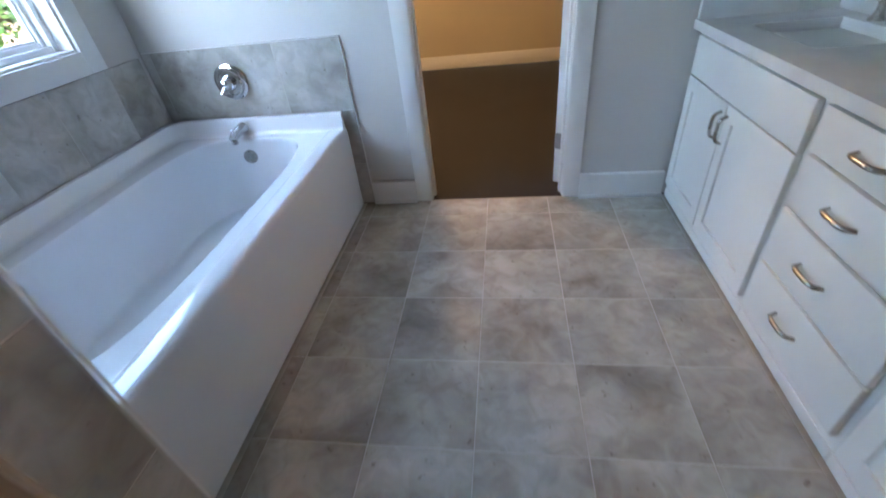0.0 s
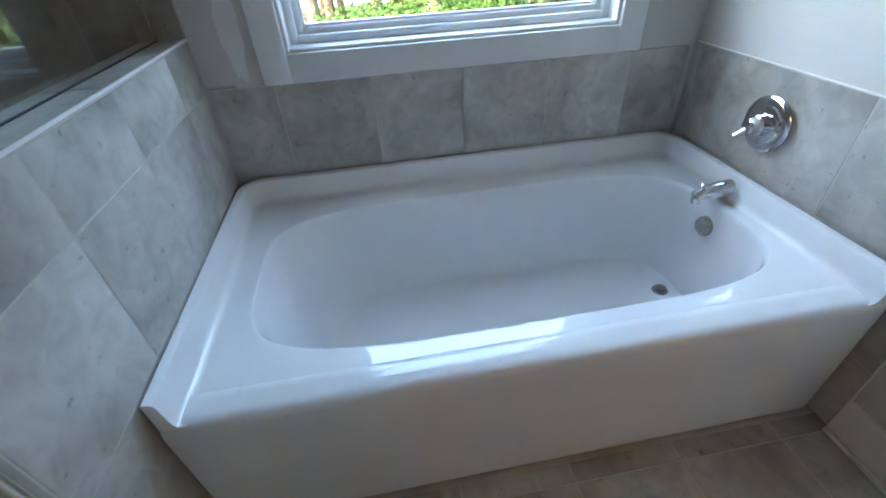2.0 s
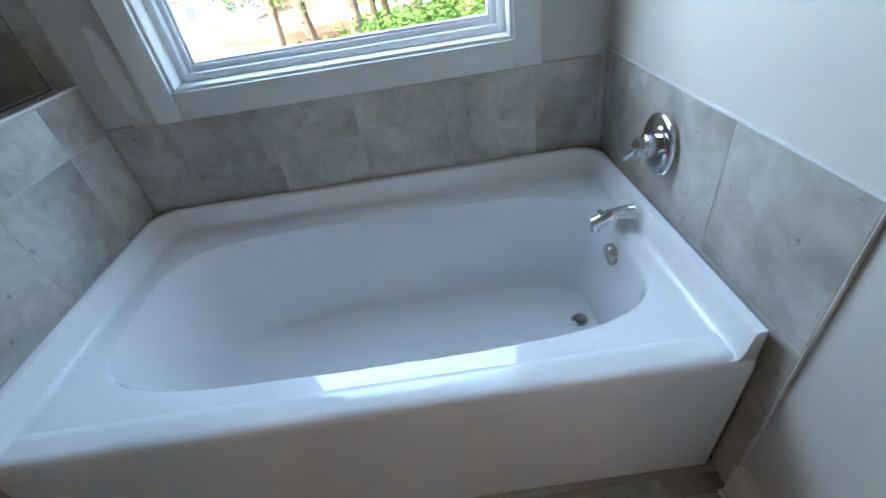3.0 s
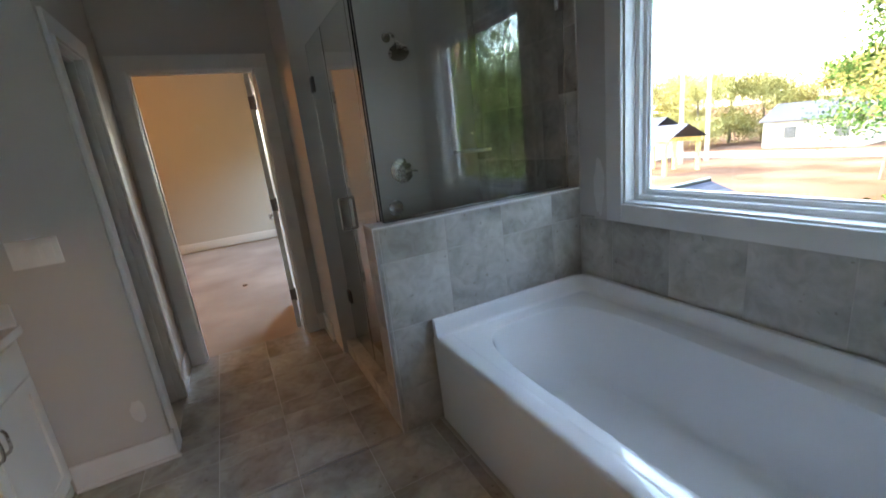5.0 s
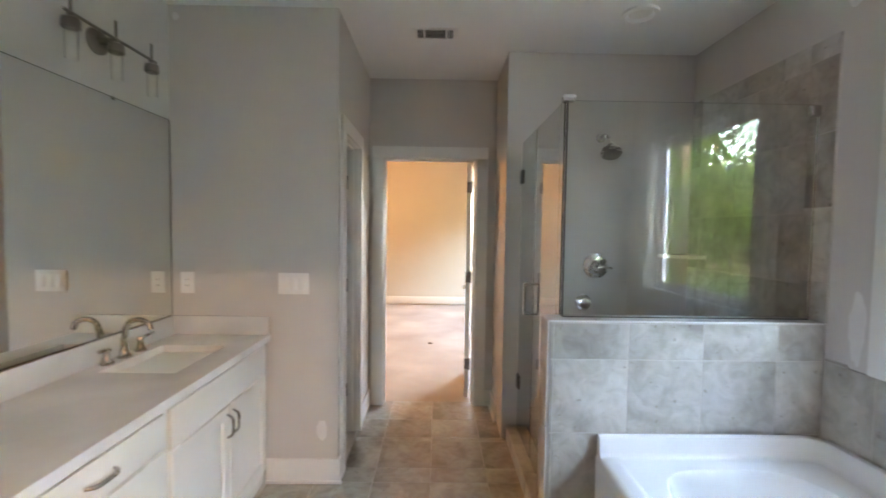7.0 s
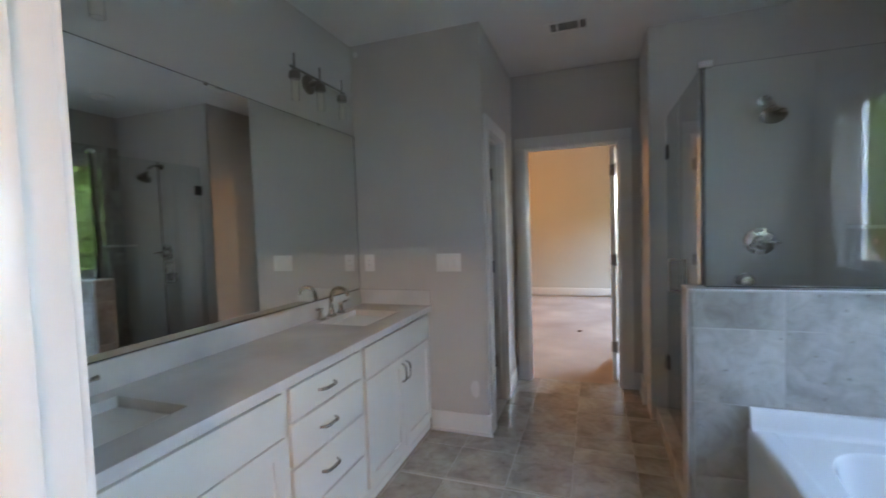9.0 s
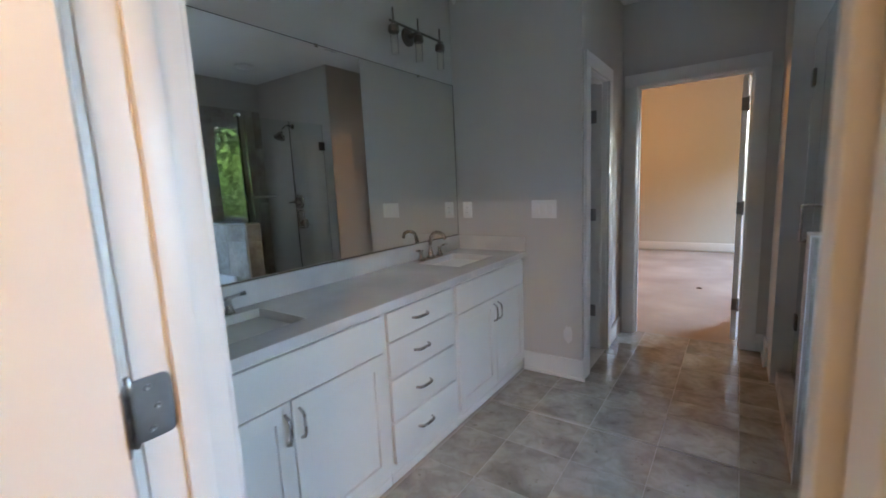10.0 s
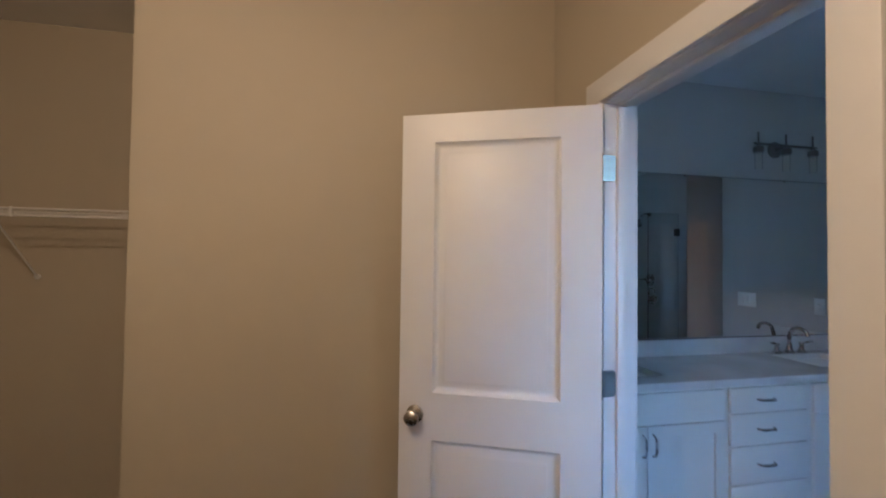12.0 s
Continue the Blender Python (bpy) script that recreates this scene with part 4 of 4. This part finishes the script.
def wall_patch(centre, u, v, a, b, seed):
    """A thin swipe of unpainted filler with an uneven outline."""
    r = random.Random(seed)
    c, u, v = Vector(centre), Vector(u), Vector(v)
    n = u.cross(v)
    out = [c + (u * a * math.cos(t) + v * b * math.sin(t)) * r.uniform(0.85, 1.1) for t in (2 * math.pi * k / 22 for k in range(22))]
    bm = bmesh.new()
    loft(bm, [out, [p + n * 0.0008 for p in out]], True, False, True)
    structure(part("wall_patch", bm, M_PATCH), "pale patch of filler on the painted wall", "patch")


wall_patch((X_WIN, 1.645, 1.06), (0, -1, 0), (0, 0, 1), 0.036, 0.15, 1)
wall_patch((X_WIN, 1.72, 2.44), (0, -1, 0), (0, 0, 1), 0.045, 0.06, 2)
wall_patch((-1.36, Y_BOX, 0.30), (1, 0, 0), (0, 0, 1), 0.03, 0.06, 3)
wall_patch((-2.165 + 0.02, Y_BOX, 2.56), (1, 0, 0), (0, 0, 1), 0.02, 0.02, 4)
chip = thing("debris_chip", (-0.80, 5.25, 0.0), "small dark chip of debris on the subfloor", "debris")
bm = bmesh.new()
loft(bm, [[Vector((-0.80 + 0.028 * math.cos(t) * k, 5.25 + 0.014 * math.sin(t) * k, z)) for t in (0.2, 1.1, 2.3, 3.0, 4.2, 5.3)] for k, z in ((1.0, -0.004), (0.9, 0.006), (0.4, 0.010))], True, True, True)
part("chip", bm, M_BARK, chip)


# ceiling fittings
v = thing("ceiling_vent", (-0.753, 2.585, CEIL), "white louvred ceiling register", "vent")
boxes("frame", M_PLATE, v, (-0.887, -0.619, 2.512, 2.525, CEIL - 0.008, CEIL), (-0.887, -0.619, 2.645, 2.658, CEIL - 0.008, CEIL), (-0.887, -0.860, 2.525, 2.645, CEIL - 0.008, CEIL), (-0.646, -0.619, 2.525, 2.645, CEIL - 0.008, CEIL), bevel=0.002)
for x in (-0.820, -0.686):
    boxes("divider", M_PLATE, v, (x - 0.006, x + 0.006, 2.525, 2.645, CEIL - 0.007, CEIL - 0.0015))
# black sheet on the flat ceiling stands in for the duct's darkness
boxes("backing", M_GASKET_GAP, v, (-0.860, -0.646, 2.525, 2.645, CEIL - 0.001, CEIL - 0.0005))
for k in range(6):
    bm = bmesh.new()
    box(bm, -0.814, -0.692, -0.005, 0.005, -0.0005, 0.0005, 0, Matrix.Translation((0, 2.536 + k * 0.019, CEIL - 0.0055)) @ Matrix.Rotation(radians(34), 4, "X"))
    part("slat", bm, M_PLATE, v)
for x in (-0.852, -0.840, -0.832, -0.674, -0.666, -0.654):
    bm = bmesh.new()
    box(bm, x - 0.0012, x + 0.0012, 2.526, 2.644, CEIL - 0.007, CEIL - 0.0015)
    part("end_slat", bm, M_PLATE, v)


def downlight(x, y, name, label):
    d = thing(name, (x, y, CEIL), label, "ceiling light")
    bm = bmesh.new()
    lathe(bm, ((0.095, 0.0), (0.093, -0.012), (0.074, -0.018), (0.064, -0.006), (0.060, -0.001)), pose(x, y, CEIL), 36)
    part("trim_ring", bm, M_PLATE, d, smooth=True)
    bm = bmesh.new()
    lathe(bm, ((0.062, -0.0012), (0.03, -0.004), (0.001, -0.004)), pose(x, y, CEIL), 30)
    part("lens", bm, M_WIRE, d, smooth=True)


downlight(0.357, 2.30, "recessed_light", "white recessed shower light, unlit")


# bulbs of the warm lamps
def bulb_fixture(name, x, y, label, top=CEIL):
    d = thing(name, (x, y, top), label, "ceiling light")
    bm = bmesh.new()
    lathe(bm, ((0.075, 0.0), (0.075, -0.02), (0.05, -0.05), (0.03, -0.07), (0.001, -0.07)), pose(x, y, top), 24)
    part("holder", bm, M_PLATE, d, smooth=True)


bulb_fixture("closet_lamp", 0.05, -1.52, "white ceiling lamp holder")
bulb_fixture("bedroom_lamp", -2.0, 5.9, "white ceiling lamp holder", BED_CEIL)


# yard outside, seen from the upper floor
GROUND = -3.4
gm = bmesh.new()
box(gm, -900, 900, -900, 900, GROUND - 1.0, GROUND)
ground = structure(part("ground", gm, M_CLAY), "bare red clay building ground", "ground")
hw = boxes("house_wall_lower", M_CONCRETE, None, (0.95, 1.15, -4.0, 9.0, GROUND, -0.12))
structure(hw, "pale lower outer wall of the house", "wall")


def tree(x, y, h, crown, seed, lean=0.0, base=None, leaves=None):
    rnd = random.Random(seed)
    base = GROUND if base is None else base
    t = thing("tree", (x, y, base), "leafy green broadleaf tree with a brown trunk", "tree", "yard trees")
    bm = bmesh.new()
    pts = [Vector((x + lean * k / 6 + rnd.uniform(-0.1, 0.1), y + rnd.uniform(-0.1, 0.1), base + h * 0.85 * k / 6)) for k in range(7)]
    sweep(bm, pts, [0.024 * h * (1 - 0.13 * k) for k in range(7)], 9)
    tips = []
    for k in range(17):
        a, f = rnd.uniform(0, 6.28), rnd.uniform(0.25, 0.98)
        p = pts[0].lerp(pts[-1], f)
        q = p + Vector((math.cos(a), math.sin(a), rnd.uniform(0.1, 0.7))) * crown * rnd.uniform(0.5, 0.9) * (1.15 - 0.6 * f)
        sweep(bm, [p, p.lerp(q, 0.5) + Vector((0, 0, 0.1)), q], [0.007 * h, 0.005 * h, 0.002 * h], 6)
        tips += [q, p.lerp(q, 0.65)]
    part("trunk", bm, M_BARK, t, smooth=True)
    verts, faces = [], []
    for q in tips:
        for _ in range(rnd.randint(380, 470)):
            d = Vector((rnd.gauss(0, 1), rnd.gauss(0, 1), rnd.gauss(0, 0.75))) * crown * 0.21
            c = q + d
            s = rnd.uniform(0.07, 0.15)
            u = Vector((rnd.gauss(0, 1), rnd.gauss(0, 1), rnd.gauss(0, 0.6))).normalized()
            w = u.orthogonal().normalized()
            k = len(verts)
            verts += [c - u * s, c + w * s * 0.55, c + u * s, c - w * s * 0.55 + Vector((0, 0, 0.02))]
            faces += [(k, k + 1, k + 2, k + 3)]
    me = bpy.data.meshes.new("crown")
    o = t.location
    me.from_pydata([v - o for v in verts], [], faces)
    me.materials.append(leaves or M_LEAF)
    c = new("crown", me)
    c.parent = t
    return t


# five grown trees, then copies of them that make the wood beyond the clay
rnd = random.Random(5)
KINDS = [tree(*a) for a in ((21.8, 3.4, 14.0, 3.7, 21, 0.5), (29.8, 7.4, 15.0, 4.6, 22, -0.4, None, M_LEAF_SUNLIT), (24.0, 0.5, 13.5, 5.2, 23, 0.2), (22.0, -4.5, 12.5, 5.0, 24, -0.3), (27.5, -2.0, 15.0, 5.4, 25, 0.4))]
SPOTS = ((18.5, -1.5), (19.5, -8.5), (25.5, -8.0), (16.5, -5.5), (15.0, -10.0), (21.0, -13.0), (27.0, -15.0), (14.5, -15.0), (19.5, -19.5), (12.0, -19.0), (25.0, -23.0), (9.5, -14.0), (6.5, -19.5), (33.0, 2.5), (33.5, -6.5), (30.5, 9.6), (36.0, 9.0), (26.5, 3.0), (31.0, -1.0), (29.0, -10.5), (34.0, -14.0), (31.0, -20.0), (23.0, -17.0), (28.0, -28.0), (18.0, -26.0), (38.0, -2.0), (38.0, -9.0), (10.0, -24.0), (36.0, -22.0), (37.0, 4.0))
for k, (x, y) in enumerate(SPOTS):
    copy_thing(KINDS[k % 5 if (k % 5 != 1 or y > 0) else 2], pose(x, y, GROUND - rnd.uniform(0, 0.8), 0, 0, rnd.uniform(0, 360)))


def shrub(x, y, size, seed):
    r = random.Random(seed)
    b = thing("shrub", (x, y, GROUND), "dense green undergrowth bush", "bush", "undergrowth")
    verts, faces = [], []
    for _ in range(7600):
        a, e, f = r.uniform(0, 6.283), r.uniform(0, 1), r.random() ** 0.4
        c = Vector((math.cos(a) * f, math.sin(a) * f, (1 - f * f) ** 0.5 * e * 0.9)) * size * r.uniform(0.75, 1.1)
        s = r.uniform(0.06, 0.13)
        u = Vector((r.gauss(0, 1), r.gauss(0, 1), r.gauss(0, 0.6))).normalized()
        w = u.orthogonal().normalized()
        k = len(verts)
        verts += [c - u * s, c + w * s * 0.55, c + u * s, c - w * s * 0.55]
        faces.append((k, k + 1, k + 2, k + 3))
    me = bpy.data.meshes.new("foliage")
    me.from_pydata(verts, [], faces)
    me.materials.append(M_LEAF)
    ob = new("foliage", me)
    ob.parent = b
    return b


leafy = material("woodland_floor_green", (0.035, 0.055, 0.016), 0.9, vary=0.4, scale=0.8, fine=9, bump=0.1, tint=(0.07, 0.08, 0.03), spec=0.0)
bm = bmesh.new()
edge = [Vector((4.5 + 0.8 * math.sin(k * 1.7) + 0.02 * k * k, -40.0 + 3.2 * k, 0)) for k in range(13)] + [Vector((16.0 + 3.0 * k, 0.8 + 0.55 * k + 0.7 * math.sin(k * 2.1), 0)) for k in range(12)]
edge += [Vector((90.0, 8.0, 0)), Vector((90.0, -40.0, 0))]
loft(bm, [[p + Vector((0, 0, GROUND - 0.02)) for p in edge], [p + Vector((0, 0, GROUND + 0.006)) for p in edge]], True, False, True)
structure(part("woodland_floor", bm, leafy), "dark green undergrowth floor of the wood", "ground")
first = shrub(17.0, -2.0, 3.2, 900)
for k in range(26):
    a = radians(-64 + 3.1 * k)
    rr = rnd.uniform(14.5, 21.0)
    copy_thing(first, pose(rr * math.cos(a), rr * math.sin(a) - 1.0, GROUND, 0, 0, rnd.uniform(0, 360)))

# tree line far behind the building ground, its sunlit glare in the leaf colour
far = tree(52.0, 36.0, 10.0, 4.2, 77, leaves=M_LEAF_SUNLIT)
for k in range(26):
    a = radians(12 + 3.0 * k)
    q = rnd.uniform(58, 74)
    copy_thing(far, pose(q * math.cos(a), q * math.sin(a), GROUND - rnd.uniform(0, 3.5), 0, 0, rnd.uniform(0, 360)))


def lower_roof():
    """The gable roof of a lower wing: ridge along x, one course of shingles after another on the near slope."""
    roof = thing("lower_roof", (6.0, 7.15, -3.4), "grey shingled gable roof of the house's lower wing", "roof")
    ya, zr, xr, slope, run = 7.15, -0.56, 11.0, 0.38, 3.4
    bm = bmesh.new()
    loft(bm, [[Vector((x, ya - run, zr - slope * run)), Vector((x, ya, zr)), Vector((x, ya + run, zr - slope * run))] for x in (1.2, xr)], False)
    loft(bm, [[Vector((x, ya - run, zr - slope * run - 0.12)), Vector((x, ya, zr - 0.12)), Vector((x, ya + run, zr - slope * run - 0.12))] for x in (1.2, xr)], False)
    part("deck", bm, M_SHINGLE, roof)
    n = 24
    for k in range(n):
        y0, y1 = ya - run * k / n, ya - run * (k + 1) / n - 0.03
        z0, z1 = zr - slope * run * k / n, zr - slope * (run * (k + 1) / n + 0.03)
        bm = bmesh.new()
        x = 1.2 + 0.3 * (k % 3)
        while x < xr:
            w = min(0.9, xr + 0.03 - x)
            loft(bm, [[Vector((a, y0, z0 + 0.004)), Vector((a, y1, z1 + 0.014)), Vector((a, y1, z1 + 0.003))] for a in (x, x + w - 0.012)], False)
            x += 0.9
        part("shingle_course", bm, M_SHINGLE, roof)
    bm = bmesh.new()
    sweep(bm, [(1.3, ya, zr + 0.02), (6, ya, zr + 0.02), (xr, ya, zr + 0.02)], 0.07, 8)
    part("ridge_vent", bm, M_DARK, roof, "dark ridge vent")
    boxes("wing_wall", M_CONCRETE, roof, (1.2, xr - 0.3, ya - run + 0.35, ya + run - 0.35, GROUND, zr - slope * run))


lower_roof()


def timber_frame():
    f = thing("timber_frame", (31, 23.5, GROUND), "unfinished yellow timber frame on the building ground", "building frame")
    for x in (29.0, 33.0):
        for y in (21.5, 23.5, 25.5):
            boxes("post", M_LUMBER, f, (x - 0.12, x + 0.12, y - 0.12, y + 0.12, GROUND, GROUND + 2.3))
        boxes("beam", M_LUMBER, f, (x - 0.12, x + 0.12, 21.2, 25.8, GROUND + 2.3, GROUND + 2.6))
    bm = bmesh.new()
    loft(bm, [[Vector((28.6, y, GROUND + 2.6)), Vector((31, y, GROUND + 3.7)), Vector((33.4, y, GROUND + 2.6))] for y in (21.0, 26.0)], False)
    part("roof", bm, M_SHINGLE, f)


timber_frame()
for x, y, w in ((40.0, 33.0, 7.0), (52.0, 21.0, 8.0)):
    hs = thing("far_house", (x, y, GROUND), "pale distant house under construction", "house", "far houses")
    boxes("wall", M_CONCRETE, hs, (x - 3, x + 3, y - w / 2, y + w / 2, GROUND, GROUND + 2.6))
    bm = bmesh.new()
    loft(bm, [[Vector((x - 3.4, yy, GROUND + 2.6)), Vector((x, yy, GROUND + 4.2)), Vector((x + 3.4, yy, GROUND + 2.6))] for yy in (y - w / 2 - 0.3, y + w / 2 + 0.3)], False)
    part("roof", bm, M_SHINGLE, hs)
    for d in (-0.3, 0.2):
        boxes("window", M_GASKET_GAP, hs, (x - 3.02, x - 2.98, y + d * w - 0.5, y + d * w + 0.5, GROUND + 0.9, GROUND + 2.0))
for x, y in ((33.0, 26.5), (36.0, 25.0), (39.0, 24.5)):
    p = thing("utility_pole", (x, y, GROUND), "tall pale wooden utility pole", "pole", "poles")
    bm = bmesh.new()
    sweep(bm, [(x, y, GROUND), (x, y, GROUND + 4), (x, y, GROUND + 8.5)], [0.2, 0.17, 0.13], 10)
    part("shaft", bm, M_CONCRETE, p, smooth=True)
structure(boxes("road", M_CONCRETE, None, (41.0, 46.0, -10, 60, GROUND, GROUND + 0.05)), "pale concrete road beyond the clay", "road")


# wall and floor tiles, one by one
TILE_MESHES = {}


def tile_mesh(w, h, mat):
    key = (round(w, 4), round(h, 4), mat.name)
    if key not in TILE_MESHES:
        bm = bmesh.new()
        t, b = 0.009, 0.0014
        rings = [[Vector((x * (w / 2 - i), y * (h / 2 - i), z)) for x, y in ((-1, -1), (1, -1), (1, 1), (-1, 1))] for i, z in ((0, 0.0), (0, t - b), (b, t))]
        loft(bm, rings, True, False, True)
        bmesh.ops.recalc_face_normals(bm, faces=bm.faces)
        me = bpy.data.meshes.new("tile")
        bm.to_mesh(me)
        bm.free()
        me.materials.append(mat)
        TILE_MESHES[key] = me
    return TILE_MESHES[key]


def tile_field(parent, name, mat, origin, u, v, du, dv, pu, pv, su=0.0, sv=0.0, gap=0.0032):
    """Lays tiles over a rectangle du by dv that starts at origin along the unit vectors u and v, with joints at su + k pu and sv + k pv."""
    u, v = Vector(u), Vector(v)
    n = u.cross(v)
    rot = Matrix((u, v, n)).transposed().to_4x4()

    def cuts(length, pitch, start):
        c = [0.0] + [start + k * pitch for k in range(-40, 60) if 0.012 < start + k * pitch < length - 0.012] + [length]
        return list(zip(c, c[1:]))

    gb = bmesh.new()
    o, w, h, t = Vector(origin), u * du, v * dv, n * 0.0078
    loft(gb, [[o, o + w, o + w + h, o + h], [o + t, o + w + t, o + w + h + t, o + h + t]], True, False, True)
    part("grout", gb, M_GROUT, parent)
    for a0, a1 in cuts(du, pu, su):
        for b0, b1 in cuts(dv, pv, sv):
            ob = new(name, tile_mesh(a1 - a0 - gap, b1 - b0 - gap, mat))
            ob.matrix_world = Matrix.Translation(Vector(origin) + u * (a0 + a1) / 2 + v * (b0 + b1) / 2) @ rot
            ob.parent = parent


P = 0.3275
# floor: the room between vanity, tub and shower, then the passage to the bedroom
tile_field(floor, "floor_tile", M_FLOOR_TILE, (-1.665, YC, -0.009), (1, 0, 0), (0, 1, 0), 1.633, 1.796, P, P, (-0.746 + 1.665) % P, 0.501 % P)
tile_field(floor, "floor_tile", M_FLOOR_TILE, (-1.665, 1.784, -0.009), (1, 0, 0), (0, 1, 0), 1.437, Y_BOX - 1.784, P, P, (-0.746 + 1.665) % P, (0.489 - 1.784) % P)
tile_field(floor, "floor_tile", M_FLOOR_TILE, (X_BOX, Y_BOX, -0.009), (1, 0, 0), (0, 1, 0), 1.042, Y_SHOW - Y_BOX, P, P, (-0.746 - X_BOX) % P, (0.489 - Y_BOX) % P)
tile_field(floor, "floor_tile", M_FLOOR_TILE, (X_BOX, Y_SHOW, -0.009), (1, 0, 0), (0, 1, 0), X_STUB - X_BOX, 3.447 - Y_SHOW, P, P, (-0.746 - X_BOX) % P, (0.489 - Y_SHOW) % P)
tile_field(floor, "floor_tile", M_FLOOR_TILE, (-2.18, Y_BOX + 0.12, -0.009), (1, 0, 0), (0, 1, 0), X_BOX - 0.115 + 2.18, Y_BED - Y_BOX - 0.12, P, P, (-0.746 + 2.18) % P, (0.489 - Y_BOX - 0.12) % P)
tile_field(floor, "floor_tile", M_FLOOR_TILE, (-0.099, 1.916, -0.009), (1, 0, 0), (0, 1, 0), 1.08, Y_SHOW - 1.916, P, P)
# over the tub: window wall, closet wall, half wall
tile_field(wall_window, "wall_tile", M_WALL_TILE, (X_WIN, 1.774, 0.553), (0, -1, 0), (0, 0, 1), 1.765, 0.333, 0.3275, 0.333, 1.774 - 1.225)
tile_field(wall_window, "wall_tile", M_WALL_TILE, (X_WIN, 1.774, 0.886), (0, -1, 0), (0, 0, 1), 0.098, 0.012, 1, 1)
tile_field(wall_closet, "wall_tile", M_WALL_TILE, (X_WIN - 0.009, YC, 0.553), (-1, 0, 0), (0, 0, 1), 1.055, 0.345, 0.66, 0.345, X_WIN - 0.009 - 0.270)
tile_field(wall_closet, "wall_tile", M_WALL_TILE, (-0.004, YC, 0.0), (-1, 0, 0), (0, 0, 1), 0.075, 0.553, 1, 0.31, 0, 0.25)
tile_field(pony_wall, "wall_tile", M_WALL_TILE, (-0.228, Y_PONY + 0.009, 0.0), (1, 0, 0), (0, 0, 1), 1.205, 1.04, P, P, 0.116 + 0.228 - P, 0.226)
tile_field(pony_wall, "wall_tile", M_WALL_TILE, (-0.228, 1.915, 0.0), (0, -1, 0), (0, 0, 1), 0.131, 1.04, 1, P, 0, 0.226)
tile_field(pony_wall, "wall_tile", M_WALL_TILE, (-0.237, Y_PONY, 1.04), (1, 0, 0), (0, 1, 0), 1.213, 0.149, P, 1, 0.35)
tile_field(pony_wall, "wall_tile", M_WALL_TILE, (0.976, 1.915, 0.0), (-1, 0, 0), (0, 0, 1), 1.204, 1.04, P, P)
# shower walls and curb
tile_field(wall_shower, "wall_tile", M_WALL_TILE, (X_WIN, Y_SHOW, 0.0), (-1, 0, 0), (0, 0, 1), X_WIN - X_STUB, 2.30, P, P, 0.2, 0.226)
tile_field(wall_window, "wall_tile", M_WALL_TILE, (X_WIN, Y_SHOW - 0.009, 0.0), (0, -1, 0), (0, 0, 1), Y_SHOW - 1.925, 2.30, P, P, 0.1, 0.226)
tile_field(wall_window, "wall_tile", M_WALL_TILE, (X_WIN, 1.924, 1.05), (0, -1, 0), (0, 0, 1), 0.148, 1.25, 1, P, 0, 0.18)
tile_field(curb, "wall_tile", M_WALL_TILE, (-0.228, Y_SHOW - 0.011, 0.0), (0, -1, 0), (0, 0, 1), 0.90, 0.085, P, 1)
tile_field(curb, "wall_tile", M_WALL_TILE, (-0.236, 1.917, 0.085), (1, 0, 0), (0, 1, 0), 0.145, 0.90, 1, P)
